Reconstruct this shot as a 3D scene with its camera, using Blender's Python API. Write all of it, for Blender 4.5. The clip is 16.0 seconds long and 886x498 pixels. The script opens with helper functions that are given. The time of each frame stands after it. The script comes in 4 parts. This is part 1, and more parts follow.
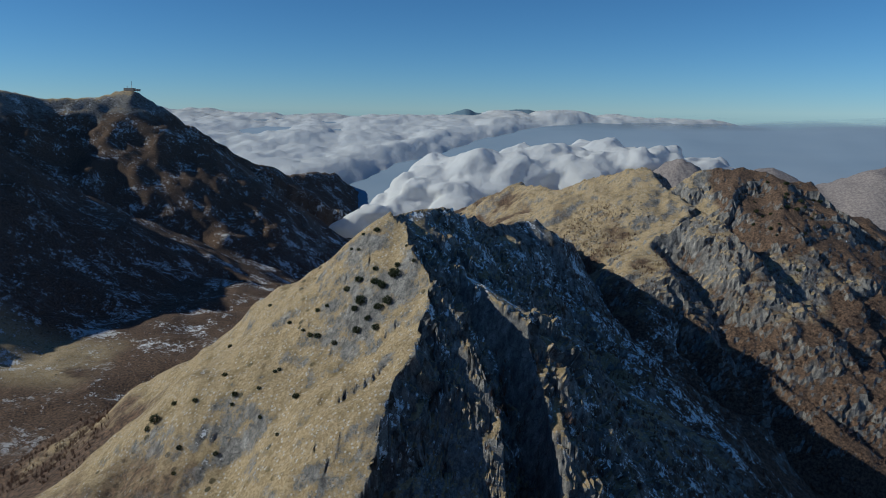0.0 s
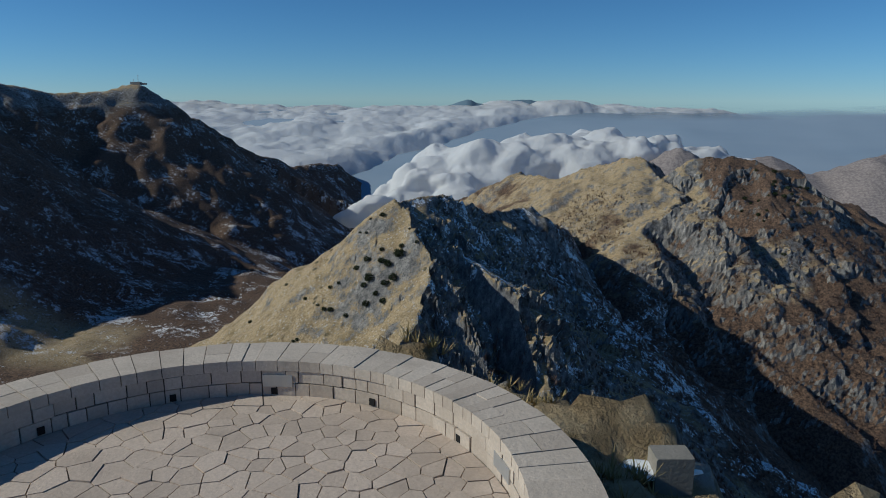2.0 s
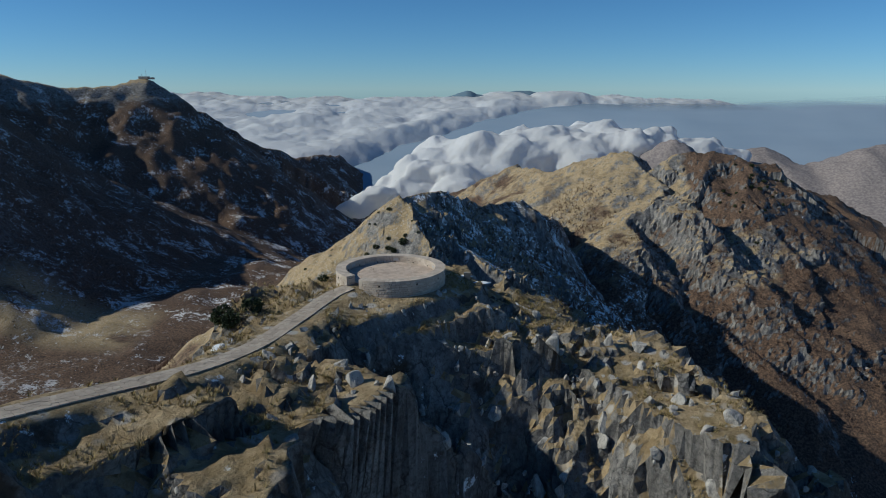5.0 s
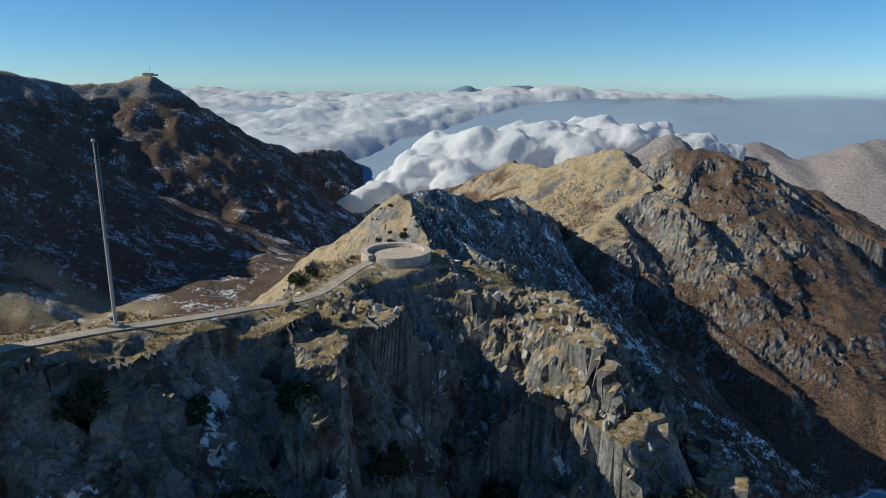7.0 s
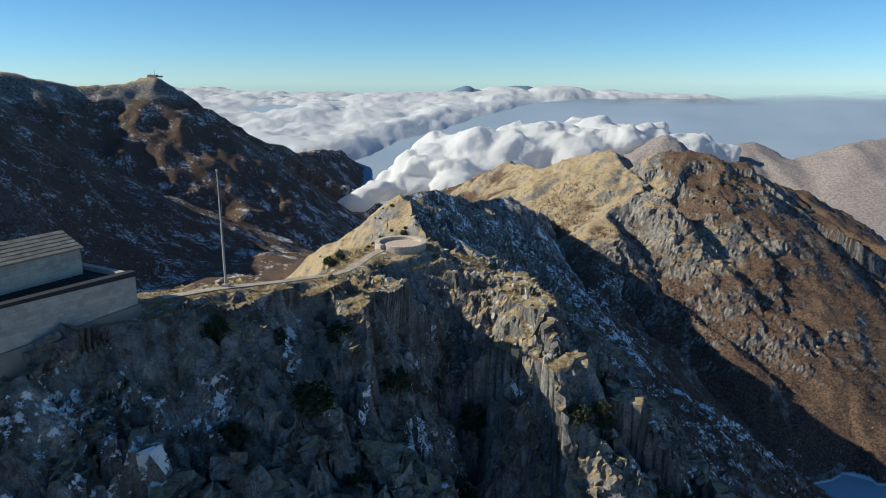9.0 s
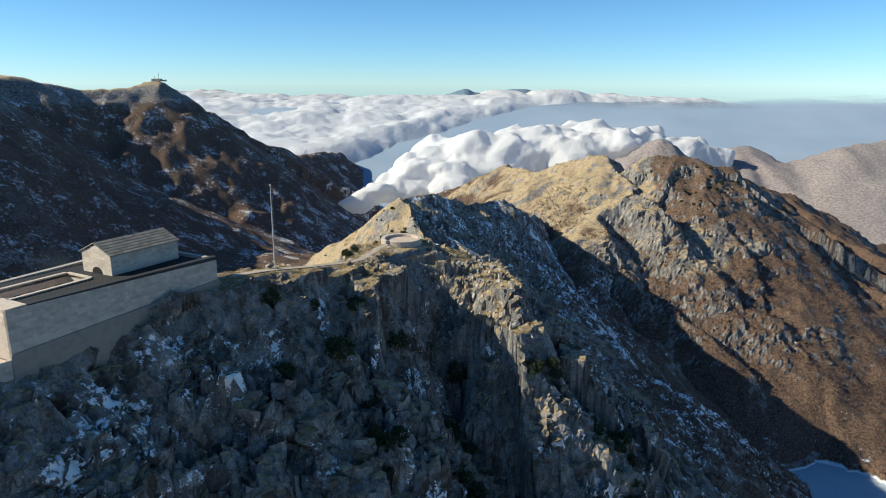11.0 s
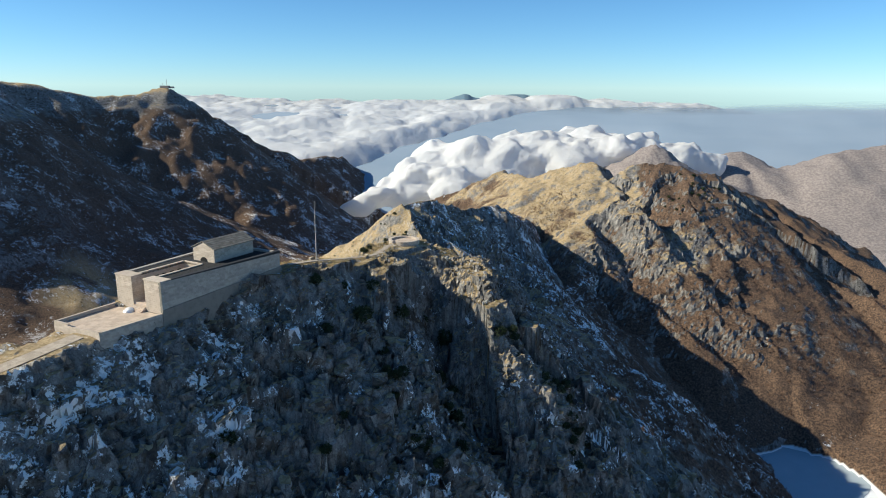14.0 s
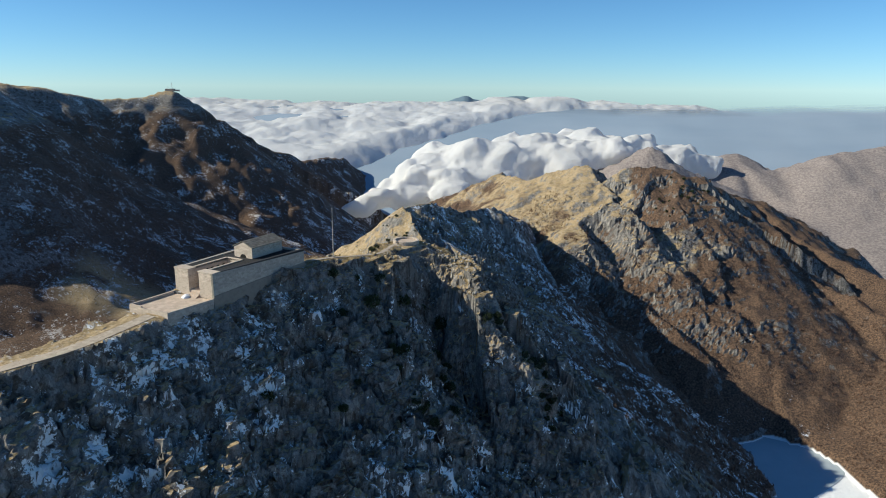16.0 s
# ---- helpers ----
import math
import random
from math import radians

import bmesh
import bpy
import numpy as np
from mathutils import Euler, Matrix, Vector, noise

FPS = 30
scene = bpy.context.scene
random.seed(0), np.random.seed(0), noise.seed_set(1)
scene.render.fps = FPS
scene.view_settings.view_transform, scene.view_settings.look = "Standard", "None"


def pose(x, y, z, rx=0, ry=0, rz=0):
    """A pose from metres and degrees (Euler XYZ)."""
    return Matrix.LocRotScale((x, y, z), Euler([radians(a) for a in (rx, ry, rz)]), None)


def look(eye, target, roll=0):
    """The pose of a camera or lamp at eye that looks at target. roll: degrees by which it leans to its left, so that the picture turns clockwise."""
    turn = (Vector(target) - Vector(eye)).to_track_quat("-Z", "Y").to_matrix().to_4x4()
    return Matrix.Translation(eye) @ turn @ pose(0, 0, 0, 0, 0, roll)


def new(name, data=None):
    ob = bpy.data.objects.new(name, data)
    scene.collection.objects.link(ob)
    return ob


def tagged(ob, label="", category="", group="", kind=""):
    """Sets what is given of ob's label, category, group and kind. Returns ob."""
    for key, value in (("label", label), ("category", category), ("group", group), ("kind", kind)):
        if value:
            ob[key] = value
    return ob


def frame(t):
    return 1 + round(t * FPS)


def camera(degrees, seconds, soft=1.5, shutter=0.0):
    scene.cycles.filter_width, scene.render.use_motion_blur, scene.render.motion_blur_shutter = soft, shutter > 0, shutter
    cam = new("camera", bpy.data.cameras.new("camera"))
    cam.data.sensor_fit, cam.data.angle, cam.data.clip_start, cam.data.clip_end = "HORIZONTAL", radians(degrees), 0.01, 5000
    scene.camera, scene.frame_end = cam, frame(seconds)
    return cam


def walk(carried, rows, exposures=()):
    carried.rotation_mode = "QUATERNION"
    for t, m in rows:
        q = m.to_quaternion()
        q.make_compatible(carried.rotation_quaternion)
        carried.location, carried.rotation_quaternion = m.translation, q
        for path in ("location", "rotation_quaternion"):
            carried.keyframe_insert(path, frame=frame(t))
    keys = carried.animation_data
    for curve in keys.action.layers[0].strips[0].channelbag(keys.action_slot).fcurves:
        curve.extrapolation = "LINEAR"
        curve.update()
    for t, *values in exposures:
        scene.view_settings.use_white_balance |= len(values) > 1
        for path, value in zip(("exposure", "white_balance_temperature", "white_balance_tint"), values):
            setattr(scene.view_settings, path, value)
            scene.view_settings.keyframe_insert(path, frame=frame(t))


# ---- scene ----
cam = camera(67.0, 16.0, soft=1.0)
PATH = [
    (0.0, 2.0, 29.0, 2.2, -0.30, -11.75, 0.6),
    (0.5, 2.5, 21.2, 2.4, -0.22, -11.88, 0.5),
    (1.0, 3.1, 12.0, 2.8, -0.13, -12.05, 0.4),
    (1.5, 3.6, 1.7, 3.6, -0.07, -12.26, 0.3),
    (2.0, 3.7, -8.4, 5.4, -0.05, -12.54, 0.2),
    (2.5, 3.9, -18.7, 7.6, -0.03, -12.81, 0.16),
    (3.0, 4.0, -29.2, 10.1, -0.02, -12.97, 0.14),
    (3.5, 4.15, -39.6, 12.3, 0.0, -13.09, 0.12),
    (4.0, 4.5, -50.2, 14.5, 0.01, -13.19, 0.11),
    (6.5, 7.75, -102.2, 25.8, 0.0, -13.82, 0.08),
    (7.0, 8.1, -112.0, 27.95, -0.01, -13.94, 0.08),
    (7.5, 8.45, -122.1, 30.1, -0.01, -13.98, 0.08),
    (8.0, 8.85, -132.2, 32.2, 0.0, -13.99, 0.08),
    (8.5, 9.35, -142.4, 34.25, -0.01, -14.01, 0.08),
    (9.0, 9.9, -152.5, 36.2, -0.03, -14.02, 0.1),
    (11.5, 12.45, -204.3, 46.6, -0.12, -13.80, 0.25),
    (12.0, 12.8, -214.9, 48.9, -0.13, -13.75, 0.29),
    (12.5, 13.1, -225.7, 51.25, -0.14, -13.72, 0.34),
    (13.0, 13.65, -236.6, 53.65, -0.13, -13.68, 0.35),
    (13.5, 14.35, -247.8, 56.15, -0.11, -13.63, 0.35),
    (14.0, 15.0, -258.9, 58.6, -0.10, -13.60, 0.36),
    (14.5, 15.55, -269.8, 61.0, -0.09, -13.57, 0.37),
    (15.0, 16.1, -280.6, 63.45, -0.07, -13.57, 0.39),
    (15.5, 16.45, -291.5, 66.0, -0.07, -13.56, 0.41),
    (16.0, 16.8, -302.4, 68.5, -0.07, -13.56, 0.42),
]
walk(cam, [(t, pose(x, y, z, 90 + pitch, 0, yaw) @ pose(0, 0, 0, 0, 0, roll)) for t, x, y, z, yaw, pitch, roll in PATH],
     exposures=((0.0, -0.2, 4400, -6), (3.5, -0.3, 4400, -6), (6.5, 0.2, 4550, -6), (9.0, 0.58, 4750, -6), (12.5, 0.95, 4850, -6), (16.0, 0.62, 4800, -6)))

# ---- light ----
SUN_EL, SUN_DIR = radians(32), Vector((-0.996, -0.085, 0)).normalized()
world = bpy.data.worlds.new("world")
scene.world = world
world.use_nodes = True
sky = world.node_tree.nodes.new("ShaderNodeTexSky")
sky.sky_type, sky.sun_disc, sky.sun_elevation = "NISHITA", False, SUN_EL
sky.sun_rotation = math.atan2(SUN_DIR.x, SUN_DIR.y)
sky.altitude, sky.air_density, sky.dust_density, sky.ozone_density = 2000, 0.92, 0.0, 2.4
world.node_tree.links.new(sky.outputs[0], world.node_tree.nodes["Background"].inputs[0])
world.node_tree.nodes["Background"].inputs[1].default_value = 0.060
sun_data = bpy.data.lights.new("sun", "SUN")
sun_data.energy, sun_data.angle, sun_data.color = 5.0, radians(0.5), (1.0, 0.71, 0.45)
sun = new("sun", sun_data)
sun.matrix_world = look((0, 0, 500), Vector((0, 0, 500)) - SUN_DIR * math.cos(SUN_EL) - Vector((0, 0, math.sin(SUN_EL))))


# ---- materials ----
class Nodes:
    """Short hand for a node material."""

    def __init__(self, name):
        self.mat = bpy.data.materials.new(name)
        self.mat.use_nodes = True
        self.tree = self.mat.node_tree
        self.bsdf = self.tree.nodes["Principled BSDF"]
        self.bsdf.inputs["Specular IOR Level"].default_value = 0.25
        self.geo = self.add("ShaderNodeNewGeometry")
        self.pos = self.geo.outputs["Position"]

    def add(self, kind):
        return self.tree.nodes.new(kind)

    def put(self, socket, value):
        if isinstance(value, bpy.types.NodeSocket):
            self.tree.links.new(value, socket)
        elif isinstance(value, (tuple, list)) and len(value) == 3 and socket.type == "RGBA":
            socket.default_value = (*value, 1)
        else:
            socket.default_value = value

    def noise(self, size, detail=6, rough=0.6, vector=None, distortion=0.0):
        n = self.add("ShaderNodeTexNoise")
        n.inputs["Scale"].default_value = 1 / size
        n.inputs["Detail"].default_value = detail
        n.inputs["Roughness"].default_value = rough
        n.inputs["Distortion"].default_value = distortion
        self.put(n.inputs["Vector"], vector or self.pos)
        return n.outputs[0]

    def cells(self, size, feature="F1", vector=None):
        n = self.add("ShaderNodeTexVoronoi")
        n.feature = feature
        n.inputs["Scale"].default_value = 1 / size
        self.put(n.inputs["Vector"], vector or self.pos)
        return n.outputs[0]

    def math(self, op, a, b=0.0, c=0.0):
        n = self.add("ShaderNodeMath")
        n.operation = op
        for i, v in enumerate((a, b, c)):
            self.put(n.inputs[i], v)
        return n.outputs[0]

    def ramp(self, value, low, high, out_low=0.0, out_high=1.0):
        n = self.add("ShaderNodeMapRange")
        n.interpolation_type = "SMOOTHSTEP"
        for i, v in enumerate((value, low, high, out_low, out_high)):
            self.put(n.inputs[i], v)
        return n.outputs[0]

    def mix(self, f, a, b):
        n = self.add("ShaderNodeMix")
        n.data_type = "RGBA"
        self.put(n.inputs[0], f)
        self.put(n.inputs[6], a)
        self.put(n.inputs[7], b)
        return n.outputs[2]

    def scaled(self, sx, sy, sz):
        n = self.add("ShaderNodeMapping")
        n.inputs["Scale"].default_value = (sx, sy, sz)
        self.put(n.inputs["Vector"], self.pos)
        return n.outputs[0]

    def split(self, vector):
        n = self.add("ShaderNodeSeparateXYZ")
        self.put(n.inputs[0], vector)
        return n.outputs

    def rand(self):
        return self.add("ShaderNodeObjectInfo").outputs["Random"]

    def done(self, color, rough=0.9, bump=None, strength=0.5, distance=0.1):
        self.put(self.bsdf.inputs["Base Color"], color)
        self.put(self.bsdf.inputs["Roughness"], rough)
        if bump is not None:
            n = self.add("ShaderNodeBump")
            n.inputs["Strength"].default_value = strength
            n.inputs["Distance"].default_value = distance
            self.put(n.inputs["Height"], bump)
            self.put(self.bsdf.inputs["Normal"], n.outputs[0])
        return self.mat


def stone_material(name, light, dark, joint=1.0):
    n = Nodes(name)
    tone = n.mix(n.rand(), light, dark)
    stain = n.ramp(n.noise(1.7, 5, 0.65), 0.42, 0.72)
    color = n.mix(n.math("MULTIPLY", stain, 0.45), tone, tuple(c * 0.55 for c in dark))
    grain = n.noise(0.06, 4)
    color = n.mix(n.ramp(grain, 0.3, 0.7, 0.0, 0.35), color, tuple(c * 0.7 for c in dark))
    return n.done(color, 0.9, n.noise(0.09, 6), 0.6, 0.03)


def terrain_material():
    n = Nodes("mountain_ground")
    x, y, z = n.split(n.pos)
    nx, ny, nz = n.split(n.geo.outputs["Normal"])
    big, mid, fine = n.noise(60, 6), n.noise(9, 7, 0.65), n.noise(1.2, 7, 0.7)
    # limestone
    streak = n.noise(3.0, 7, 0.7, n.scaled(1, 1, 0.25))
    rock = n.mix(n.ramp(streak, 0.32, 0.66), (0.13, 0.127, 0.125), (0.43, 0.41, 0.38))
    rock = n.mix(n.ramp(fine, 0.5, 0.72, 0, 0.85), rock, (0.06, 0.058, 0.06))
    grit = n.noise(0.42, 6, 0.75)
    rock = n.mix(n.ramp(grit, 0.48, 0.64, 0, 0.65), rock, (0.075, 0.073, 0.072))
    rock = n.mix(n.ramp(grit, 0.44, 0.34, 0, 0.5), rock, (0.46, 0.45, 0.43))
    # slabs of paler and darker stone
    for span, deep in ((6.5, 0.30), (2.1, 0.38)):
        slab = n.add("ShaderNodeTexVoronoi")
        slab.inputs["Scale"].default_value = 1 / span
        n.put(slab.inputs["Vector"], n.scaled(1, 1, 0.4))
        rock = n.mix(n.math("MULTIPLY", n.split(slab.outputs["Color"])[0], deep), rock, (0.07, 0.067, 0.066))
    # winter grass
    grass = n.mix(n.ramp(fine, 0.35, 0.68), (0.24, 0.18, 0.095), (0.45, 0.36, 0.215))
    grass = n.mix(n.ramp(mid, 0.45, 0.7, 0, 0.75), grass, (0.15, 0.115, 0.05))
    stones = n.math("MULTIPLY", n.ramp(n.noise(1.6, 8, 0.75), 0.56, 0.62), n.ramp(n.noise(14, 5), 0.42, 0.6))
    grass = n.mix(stones, grass, (0.42, 0.405, 0.375))
    chips = n.math("MULTIPLY", n.ramp(n.cells(2.3), 0.30, 0.16), n.ramp(n.noise(20, 5, 0.65), 0.34, 0.50))
    grass = n.mix(n.math("MULTIPLY", chips, 0.9), grass, (0.46, 0.44, 0.41))
    shrubs = n.math("MULTIPLY", n.ramp(n.cells(6.5), 0.27, 0.17), n.math("MULTIPLY", n.ramp(n.noise(45, 5, 0.65), 0.47, 0.60), n.ramp(y, 90, 230)))
    grass = n.mix(n.math("MULTIPLY", shrubs, 0.9), grass, (0.045, 0.042, 0.022))
    tuft = n.math("MULTIPLY", n.ramp(n.noise(0.9, 5, 0.7), 0.55, 0.66), 0.7)
    grass = n.mix(tuft, grass, (0.11, 0.085, 0.04))
    # cracks in the limestone
    bent = n.add("ShaderNodeVectorMath")
    bent.operation = "ADD"
    warp = n.add("ShaderNodeTexNoise")
    warp.inputs["Scale"].default_value = 0.9
    warp.inputs["Detail"].default_value = 4
    n.put(warp.inputs["Vector"], n.pos)
    n.put(bent.inputs[0], n.scaled(1, 1, 0.55))
    n.put(bent.inputs[1], warp.outputs[1])
    wide = n.cells(3.4, "DISTANCE_TO_EDGE", bent.outputs[0])
    thin = n.cells(1.15, "DISTANCE_TO_EDGE", bent.outputs[0])
    crack = n.math("MULTIPLY", n.ramp(wide, 0.0, 0.035, 0.35, 1.0), n.ramp(thin, 0.0, 0.05, 0.62, 1.0))
    crack = n.math("MAXIMUM", crack, n.ramp(n.noise(5, 4), 0.56, 0.44))
    rock = n.mix(crack, (0.035, 0.034, 0.034), rock)
    # dark ivy, heather and earth on the rock, thicker eastward as painted shade
    growth_shade = n.math("MULTIPLY", n.ramp(n.noise(7, 6, 0.65), 0.51, 0.60), n.ramp(nx, -0.1, 0.25, 0.15, 0.85))
    rock = n.mix(growth_shade, rock, n.mix(n.ramp(fine, 0.4, 0.65), (0.030, 0.024, 0.018), (0.085, 0.066, 0.045)))
    # bare scrub
    scrub = n.mix(n.ramp(n.noise(2.5, 7, 0.75), 0.38, 0.66), (0.042, 0.031, 0.025), (0.185, 0.122, 0.078))
    # cover by slope
    steep = n.math("ADD", n.math("MULTIPLY", n.math("SUBTRACT", 1.0, nz), 1.0), n.math("MULTIPLY", n.math("SUBTRACT", mid, 0.5), 0.75))
    steep = n.math("ADD", steep, n.math("MULTIPLY", n.math("SUBTRACT", fine, 0.5), 0.5))
    # the sunny western slopes are grassier, the cold ones barer
    steep = n.math("ADD", steep, n.math("MULTIPLY", nx, 0.24))
    steep = n.math("ADD", steep, n.ramp(y, 480, 620, 0.0, 0.11))
    steep = n.math("ADD", steep, n.math("MULTIPLY", ny, -0.12))
    round_top = n.math("MULTIPLY", n.math("MULTIPLY", n.ramp(y, -48, -30), n.ramp(y, 40, 15)), n.math("MULTIPLY", n.ramp(x, -30, -12), n.ramp(z, -26, -12)))
    steep = n.math("SUBTRACT", steep, n.math("MULTIPLY", round_top, 0.12))
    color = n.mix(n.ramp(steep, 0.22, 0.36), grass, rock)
    far_side = n.math("MULTIPLY", n.ramp(y, 1250, 1600), n.ramp(x, 350, 700))
    # far hills: distance haze painted into a pinkish-grey rock colour
    haze_rock = n.mix(n.ramp(mid, 0.35, 0.65), (0.17, 0.15, 0.15), (0.30, 0.265, 0.25))
    color = n.mix(far_side, color, haze_rock)
    wood = n.math("ADD", n.math("MULTIPLY", z, -1 / 120), n.math("MULTIPLY", n.math("SUBTRACT", big, 0.5), 3.2))
    wood = n.math("ADD", wood, n.math("MULTIPLY", n.ramp(x, 400, 560), n.ramp(y, 1100, 700, 0.0, 0.8)))
    # far second top: shrubs, with part of its shadow put into the scrub colour
    wood = n.math("ADD", wood, n.math("MULTIPLY", n.ramp(x, 325, 400), n.math("MULTIPLY", n.ramp(y, 740, 820), n.ramp(y, 1300, 1150, 0.0, 1.7))))
    # scrub on the mast mountain, spread so its dark colour also imitates shade
    hill_scrub_shade = n.math("MULTIPLY", n.ramp(x, -300, -480), n.math("MULTIPLY", n.ramp(y, 800, 1050), n.ramp(n.math("ADD", z, n.math("MULTIPLY", big, 120)), 110, 20)))
    wood = n.math("ADD", wood, n.math("MULTIPLY", hill_scrub_shade, 1.6))
    wood = n.math("MULTIPLY", n.ramp(wood, 1.25, 1.75), n.math("MULTIPLY", n.math("MAXIMUM", n.math("MULTIPLY", hill_scrub_shade, 0.9), n.ramp(steep, 0.60, 0.42)), n.math("SUBTRACT", 1.0, far_side)))
    color = n.mix(wood, color, scrub)
    # meadow and snowy foot of the dark mountain in the valley
    meadow = n.math("MULTIPLY", n.math("MULTIPLY", n.ramp(x, -400, -450), n.ramp(x, -660, -600)), n.math("MULTIPLY", n.ramp(y, 730, 790), n.ramp(y, 930, 870)))
    color = n.mix(n.math("MULTIPLY", meadow, n.ramp(n.noise(70, 5), 0.36, 0.5)), color, grass)
    valley = n.math("MULTIPLY", n.ramp(z, -245, -300), n.math("MULTIPLY", n.ramp(x, -280, -340), n.ramp(y, 780, 900)))
    valley = n.math("MAXIMUM", valley, meadow)
    # snow lies in the cold hollows
    shade = n.math("MAXIMUM", n.ramp(nx, -0.12, 0.22), n.math("MULTIPLY", valley, 0.9))
    speck = n.noise(2.6, 7, 0.7)
    patch = n.math("ADD", n.math("MULTIPLY", mid, 0.5), n.math("ADD", n.math("MULTIPLY", fine, 0.3), n.math("MULTIPLY", speck, 0.45)))
    close = n.math("ADD", n.math("MULTIPLY", mid, 0.80), n.math("MULTIPLY", fine, 0.45))
    blend = n.ramp(y, 60, 240)
    patch = n.math("ADD", n.math("MULTIPLY", close, n.math("SUBTRACT", 1.0, blend)), n.math("MULTIPLY", patch, blend))
    patch = n.math("SUBTRACT", patch, n.math("MULTIPLY", n.ramp(x, 180, 330), n.ramp(y, 350, 500, 0.0, 0.11)))
    patch = n.math("ADD", patch, n.math("MULTIPLY", n.math("SUBTRACT", big, 0.5), 0.5))
    patch = n.math("ADD", patch, n.ramp(y, 0, 1100, 0.008, 0.012))
    patch = n.math("SUBTRACT", patch, n.math("MULTIPLY", round_top, 0.07))
    patch = n.math("ADD", patch, n.math("MULTIPLY", n.ramp(y, 250, 350), n.ramp(y, 760, 640, 0.0, 0.03)))
    patch = n.math("ADD", patch, n.math("MULTIPLY", valley, n.ramp(n.noise(55, 4), 0.44, 0.62, -0.02, 0.055)))
    snow = n.math("MAXIMUM", n.math("MULTIPLY", n.ramp(patch, 0.705, 0.74), shade), n.math("MULTIPLY", n.ramp(z, -353.5, -356.5), n.ramp(y, 600, 700, 1, 0)))
    snow = n.math("MULTIPLY", snow, n.ramp(x, -300, -500, 1.0, 0.65))
    color = n.mix(snow, color, (0.80, 0.82, 0.85))
    bump = n.math("ADD", n.math("MULTIPLY", streak, 0.6), n.math("MULTIPLY", fine, 0.4))
    bump = n.math("ADD", bump, n.math("ADD", n.math("MULTIPLY", crack, 0.1), n.math("MULTIPLY", grit, 0.35)))
    return n.done(color, 0.95, bump, 1.0, 0.85)


def cloud_material():
    n = Nodes("cloud")
    n.bsdf.inputs["Specular IOR Level"].default_value = 0.0
    col = n.mix(n.noise(300, 5), (0.80, 0.81, 0.84), (0.87, 0.875, 0.885))
    n.done(col, 1.0, n.noise(110, 9, 0.62), 0.4, 40)
    # light passes on through a cloud: part of it comes out on the far side
    glow = n.add("ShaderNodeBsdfTranslucent")
    n.put(glow.inputs["Color"], col)
    both = n.add("ShaderNodeMixShader")
    both.inputs[0].default_value = 0.45
    n.tree.links.new(n.bsdf.outputs[0], both.inputs[1])
    n.tree.links.new(glow.outputs[0], both.inputs[2])
    n.tree.links.new(both.outputs[0], n.tree.nodes["Material Output"].inputs[0])
    return n.mat


M_GROUND = terrain_material()
M_STONE = stone_material("pale_limestone_block", (0.60, 0.525, 0.435), (0.45, 0.385, 0.315))
M_WALL = stone_material("grey_limestone_block", (0.49, 0.45, 0.39), (0.36, 0.33, 0.29))
M_FLAG = stone_material("flagstone", (0.60, 0.50, 0.405), (0.46, 0.38, 0.305))
M_JOINT = stone_material("dark_mortar", (0.10, 0.09, 0.08), (0.07, 0.065, 0.06))
M_JOINT4 = stone_material("sandy_joint", (0.26, 0.215, 0.165), (0.17, 0.14, 0.11))
M_CLOUD = cloud_material()


def plain_material(name, a, b, size=0.5, rough=0.9, metal=0.0):
    n = Nodes(name)
    n.bsdf.inputs["Metallic"].default_value = metal
    return n.done(n.mix(n.noise(size, 5), a, b), rough, n.noise(size * 0.2, 4), 0.3, 0.02)


# a solid sheet whose blue-grey colour imitates distance haze, fading out far off
def haze_sheet_material():
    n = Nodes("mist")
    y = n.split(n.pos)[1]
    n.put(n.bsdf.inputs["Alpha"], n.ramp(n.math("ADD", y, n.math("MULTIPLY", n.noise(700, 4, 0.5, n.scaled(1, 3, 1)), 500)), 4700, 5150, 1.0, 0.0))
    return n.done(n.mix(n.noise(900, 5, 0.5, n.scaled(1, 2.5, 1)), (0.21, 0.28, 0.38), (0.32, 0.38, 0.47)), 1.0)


M_HAZE_SHEET = haze_sheet_material()
# blue-grey stands in for distance haze on the horizon range
M_FAR = plain_material("hazed_range", (0.13, 0.19, 0.25), (0.16, 0.22, 0.28), 200, 1.0)
M_ROUGH = stone_material("rough_footing", (0.33, 0.31, 0.27), (0.22, 0.205, 0.18))
M_JOINT3 = stone_material("pale_mortar", (0.20, 0.19, 0.165), (0.16, 0.15, 0.13))
M_FLAG2 = stone_material("worn_flagstone", (0.50, 0.435, 0.355), (0.36, 0.31, 0.25))
# near-black for solid slabs that stand in for the shade inside openings
M_BLACK = plain_material("hollow_shade", (0.012, 0.012, 0.013), (0.02, 0.019, 0.018))
M_STEEL = plain_material("plaque_metal", (0.42, 0.43, 0.44), (0.5, 0.5, 0.5), 0.4, 0.4, 0.6)
M_POLE = plain_material("weathered_steel", (0.36, 0.33, 0.30), (0.50, 0.47, 0.43), 0.8, 0.6, 0.2)
M_ROOF = plain_material("dark_roof_metal", (0.022, 0.023, 0.026), (0.04, 0.04, 0.042), 1.5, 0.75, 0.0)
M_SLATE = stone_material("roof_slab_stone", (0.27, 0.25, 0.21), (0.17, 0.155, 0.13))
M_SNOW = plain_material("old_snow", (0.80, 0.82, 0.85), (0.72, 0.74, 0.77), 0.6, 0.7)
M_ICE = plain_material("lake_ice", (0.30, 0.36, 0.42), (0.42, 0.47, 0.52), 25, 0.45)
M_BARK = plain_material("bark", (0.07, 0.05, 0.035), (0.12, 0.09, 0.06), 0.2)


